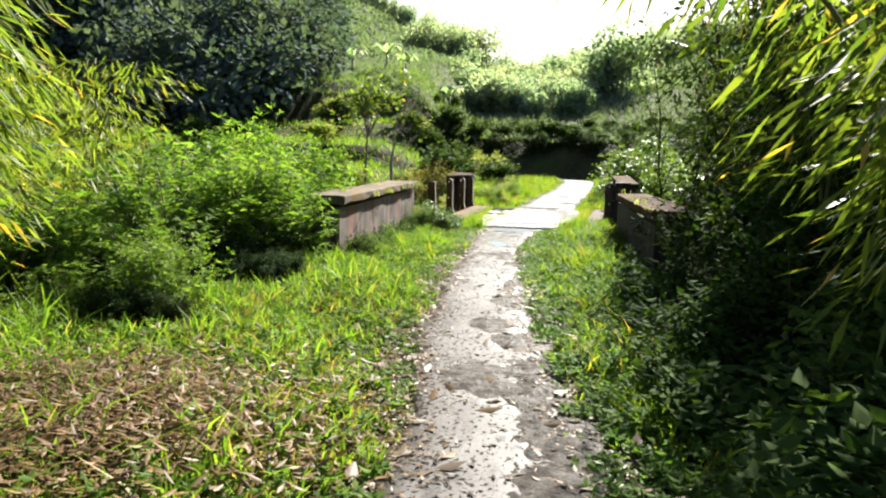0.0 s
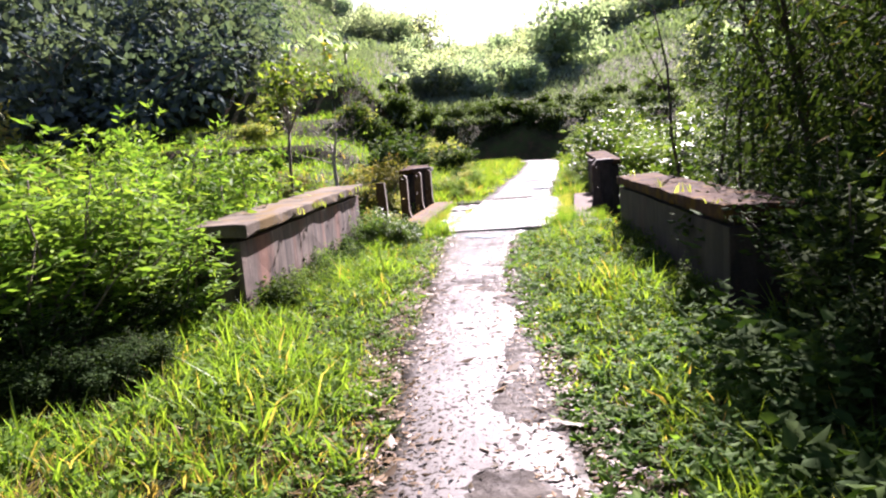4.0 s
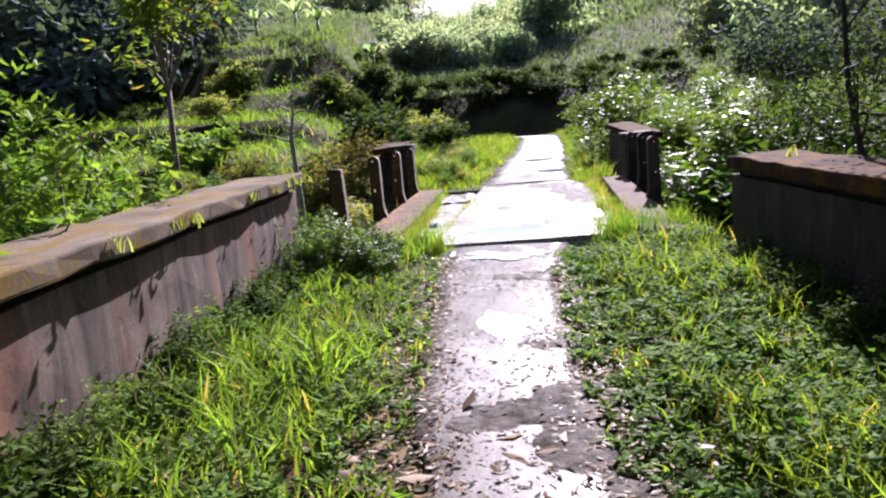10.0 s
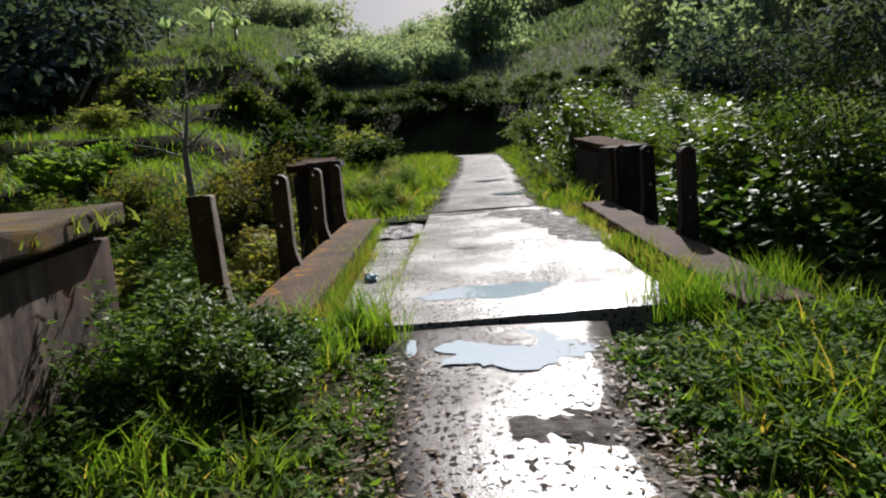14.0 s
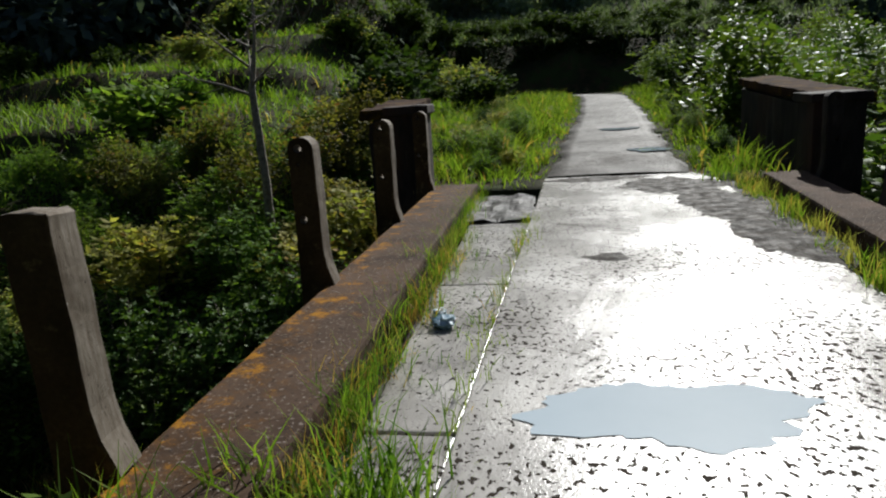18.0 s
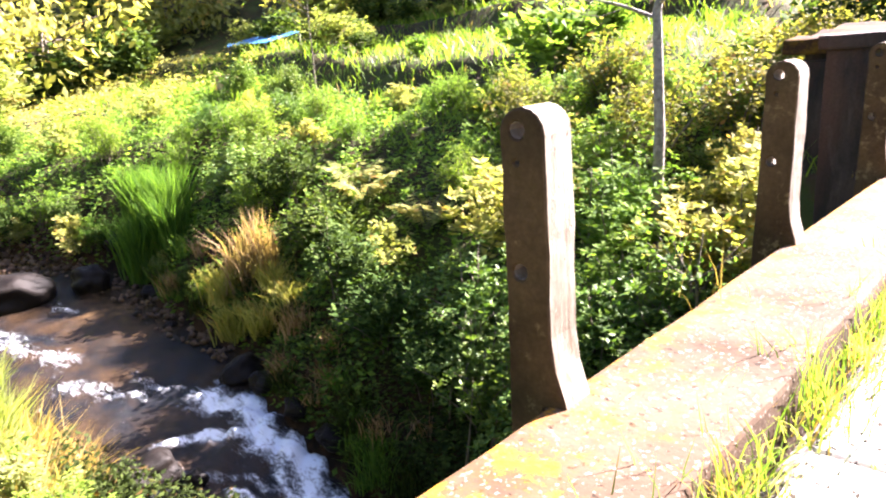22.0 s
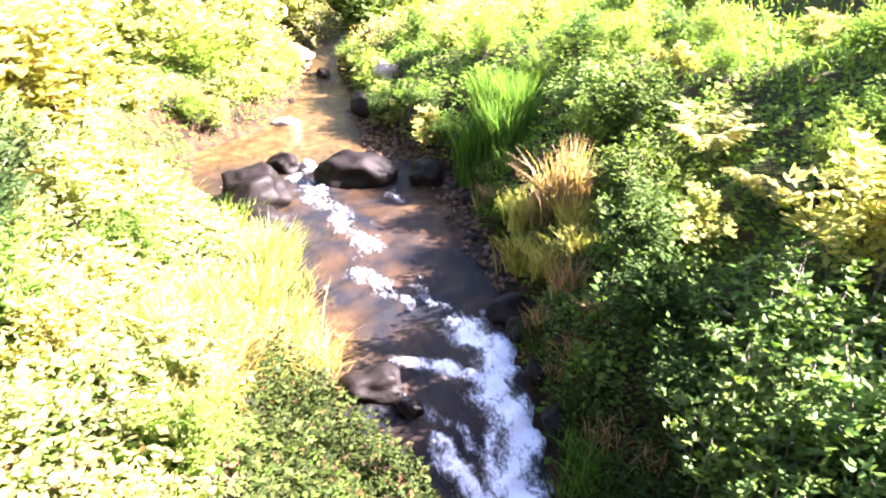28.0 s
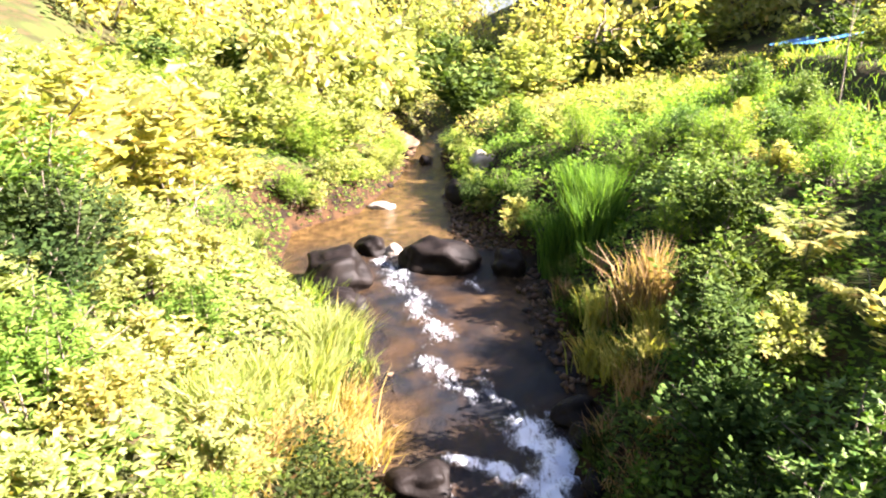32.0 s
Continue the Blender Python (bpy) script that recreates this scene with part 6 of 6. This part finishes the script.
for x, y, rx, ry, z, seed in ((-1.2, 12.75, 0.42, 0.2, 0.059, 1), (-1.0, 12.95, 0.25, 0.3, 0.06, 2), (-1.5, 12.6, 0.25, 0.15, 0.058, 3), (-1.05, 12.3, 0.22, 0.3, 0.057, 31), (-1.15, 13.9, 0.3, 0.2, 0.062, 32), (0.2, 22.6, 0.4, 1.3, 0.134, 4), (0.15, 24.3, 0.55, 1.4, 0.135, 24), (-0.1, 25.8, 0.8, 0.9, 0.135, 25), (-1.2, 26.6, 0.7, 0.3, 0.134, 26), (-1.3, 21.9, 0.3, 0.22, 0.13, 5), (-0.9, 26.7, 1.0, 0.3, 0.13, 6), (-1.2, 16.1, 0.4, 0.3, 0.08, 7), (-0.7, 5.2, 0.35, 0.7, 0.035, 8), (-0.78, 7.1, 0.26, 0.4, 0.037, 41), (-0.5, 6.35, 0.34, 0.45, 0.038, 42), (-0.32, 5.6, 0.3, 0.4, 0.038, 43), (-0.28, 4.9, 0.25, 0.5, 0.037, 44), (-0.12, 4.2, 0.28, 0.5, 0.038, 47), (-0.1, 3.6, 0.28, 0.4, 0.038, 48), (-0.9, 11.6, 0.25, 0.4, 0.048, 45), (-0.75, 9.6, 0.2, 0.6, 0.037, 46), (-0.2, 4.2, 0.3, 0.9, 0.035, 9), (-0.15, 3.0, 0.4, 0.5, 0.035, 11), (-0.45, 2.6, 0.3, 0.3, 0.035, 12), (0.0, 2.3, 0.35, 0.4, 0.035, 13), (-0.75, 8.2, 0.25, 0.9, 0.035, 14)):
    mud_patch(x, y, rx, ry, z, seed)


def litter_bag():
    """A crumpled blue and white plastic wrapper."""
    bm = bmesh.new()
    bmesh.ops.create_icosphere(bm, subdivisions=3, radius=0.075)
    for v in bm.verts:
        v.co *= 1 + 0.5 * noise.noise(v.co * 22) + 0.25 * noise.noise(v.co * 60)
        v.co.z *= 0.55
    ob = part("wrapper", bm, plain_material("blue_plastic", (0.02, 0.09, 0.16), (0.45, 0.6, 0.7), 0.25, 14.0, 0.3))
    ob.location = (-2.43, 20.45, 0.1)
    tagged(ob, "crumpled blue and white plastic wrapper on the gutter slab", "litter")
    bm = bmesh.new()
    bmesh.ops.create_icosphere(bm, subdivisions=3, radius=0.05)
    for v in bm.verts:
        v.co *= 1 + 0.45 * noise.noise(v.co * 30 + Vector((3, 0, 0))) + 0.2 * noise.noise(v.co * 80)
        v.co.z *= 0.7
    ob = part("plastic_cup", bm, plain_material("pale_plastic", (0.3, 0.42, 0.5), (0.7, 0.76, 0.8), 0.3, 14.0, 0.3))
    ob.location = (-2.49, 20.62, 0.095)
    tagged(ob, "crushed pale blue plastic cup on the gutter slab", "litter")


litter_bag()
for k in range(60):
    x, y = rng.uniform(-2.6, -2.25), rng.uniform(18.2, 23.7)
    if k % 3 == 0:
        tuft(x, y, 8, rng.uniform(0.05, 0.12), 0.1, 0.006, "herb", "tiny weed on the gutter slab", z=0.06)
for k in range(8):
    y = (13.1, 14.0, 14.3, 15.6, 16.3, 16.8, 17.1, 17.3)[k]
    tuft(-3.64 + rng.normal(0, 0.01), y, int(rng.integers(8, 22)), rng.uniform(0.06, 0.17), rng.uniform(0.08, 0.16), 0.02, "yellow", "small yellow-green fern rooted on the parapet's coping", "small_fern", z=0.98 + 0.026 * (y - 11.35))
for k in range(4):
    y = (10.6, 11.9, 12.8, 15.2)[k]
    tuft(1.08 + rng.normal(0, 0.02), y, int(rng.integers(6, 18)), rng.uniform(0.06, 0.16), 0.12, 0.016, "yellow", "small yellow-green fern rooted on the dark parapet's coping", "small_fern", z=1.04 + 0.019 * (y - 10.2))


# ---- the far bank's low wall and blue roof ----
def far_hut():
    z = float(height(-27.8, 34.3))
    ob = empty("low_wall", (-27.8, 34.3, z), "low pinkish brick wall on the meadow across the stream", "wall")
    for k in range(3):
        bm = bmesh.new()
        box(bm, -0.75, 0.75, -0.12, 0.12, -0.4 + 0.36 * k, -0.05 + 0.36 * k, 0.02)
        roughen(bm, 3, 0.02, 2.0)
        part("course", bm, M["brick"], ob)
    z = float(height(-33.2, 39.8))
    ob = empty("shelter", (-33.2, 39.8, z - 1.4), "small shelter with a blue sheet roof on posts", "shelter")
    bm = bmesh.new()
    nx = 40
    rows = [[bm.verts.new((-1.8 + 3.6 * i / nx, yv, zv + 0.03 * math.sin(i * 1.57))) for i in range(nx + 1)] for yv, zv in ((-1.1, 1.9), (1.1, 2.35))]
    for i in range(nx):
        bm.faces.new((rows[0][i], rows[0][i + 1], rows[1][i + 1], rows[1][i]))
    bmesh.ops.solidify(bm, geom=bm.faces[:], thickness=0.02)
    part("roof", bm, M["blue"], ob, "blue corrugated sheet roof")
    for x in (-1.6, 1.6):
        for y, h in ((-1.0, 1.9), (1.0, 2.3)):
            part("pole", mesh_np("pole", *tube([(x, y, 1.0), (x, y, h)], [0.05, 0.045], 6), M["bark"]), parent=ob)


M["brick"] = plain_material("pink_brick", (0.3, 0.16, 0.11), (0.42, 0.27, 0.2), 0.85, 6.0, 0.4)
M["blue"] = plain_material("blue_sheet", (0.05, 0.2, 0.42), (0.1, 0.3, 0.55), 0.45, 2.0, 0.05)
far_hut()


def banana(x, y, h):
    ob = empty("banana_plant", (x, y, float(height(x, y))), "pale green banana plant with broad torn leaves on the slope", "banana plant", "banana plants")
    part("stem", mesh_np("stem", *tube([(0, 0, -0.1), (0.05, 0, h * 0.5)], [0.16, 0.1], 8), M["culm"]), parent=ob)
    for k in range(8):
        a = k * 0.785 + rng.normal(0, 0.2)
        q = np.linspace(0, 1, 9)
        r = 0.62 * h
        mid = np.stack([np.cos(a) * r * q, np.sin(a) * r * q, h * 0.5 + h * 0.75 * q - h * 0.55 * q**3], 1)
        side = np.array([-math.sin(a), math.cos(a), 0]) * 0.3
        wd = (np.sin(np.pi * np.clip(q * 0.92 + 0.06, 0, 1)) ** 0.6)[:, None]
        v = np.concatenate([mid - side * wd - [0, 0, 0.07], mid, mid + side * wd - [0, 0, 0.07]])
        f = [(i, i + 1, i + 10, i + 9) for i in range(8)] + [(i + 9, i + 10, i + 19, i + 18) for i in range(8)]
        # far plants take the leaf colour with haze in it
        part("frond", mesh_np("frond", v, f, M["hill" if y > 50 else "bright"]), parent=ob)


for k in range(5):
    banana(-23 + 3.0 * k + rng.normal(0, 1), 72 + rng.uniform(-4, 8), rng.uniform(2.2, 3.2))
banana(4.8, 16.5, 4.2)


plant_tufts()
for root, geos in FAR_SHRUBS.items():
    mat = {"far": "dark", "close": "bright", "broad": "glossy"}.get(root, root)
    tagged(part("distant_shrubs", mesh_np("distant_shrubs", *join_geo(*geos), M[mat])), "distant green shrubs along the terraces and banks", "shrubs", kind="stuff")
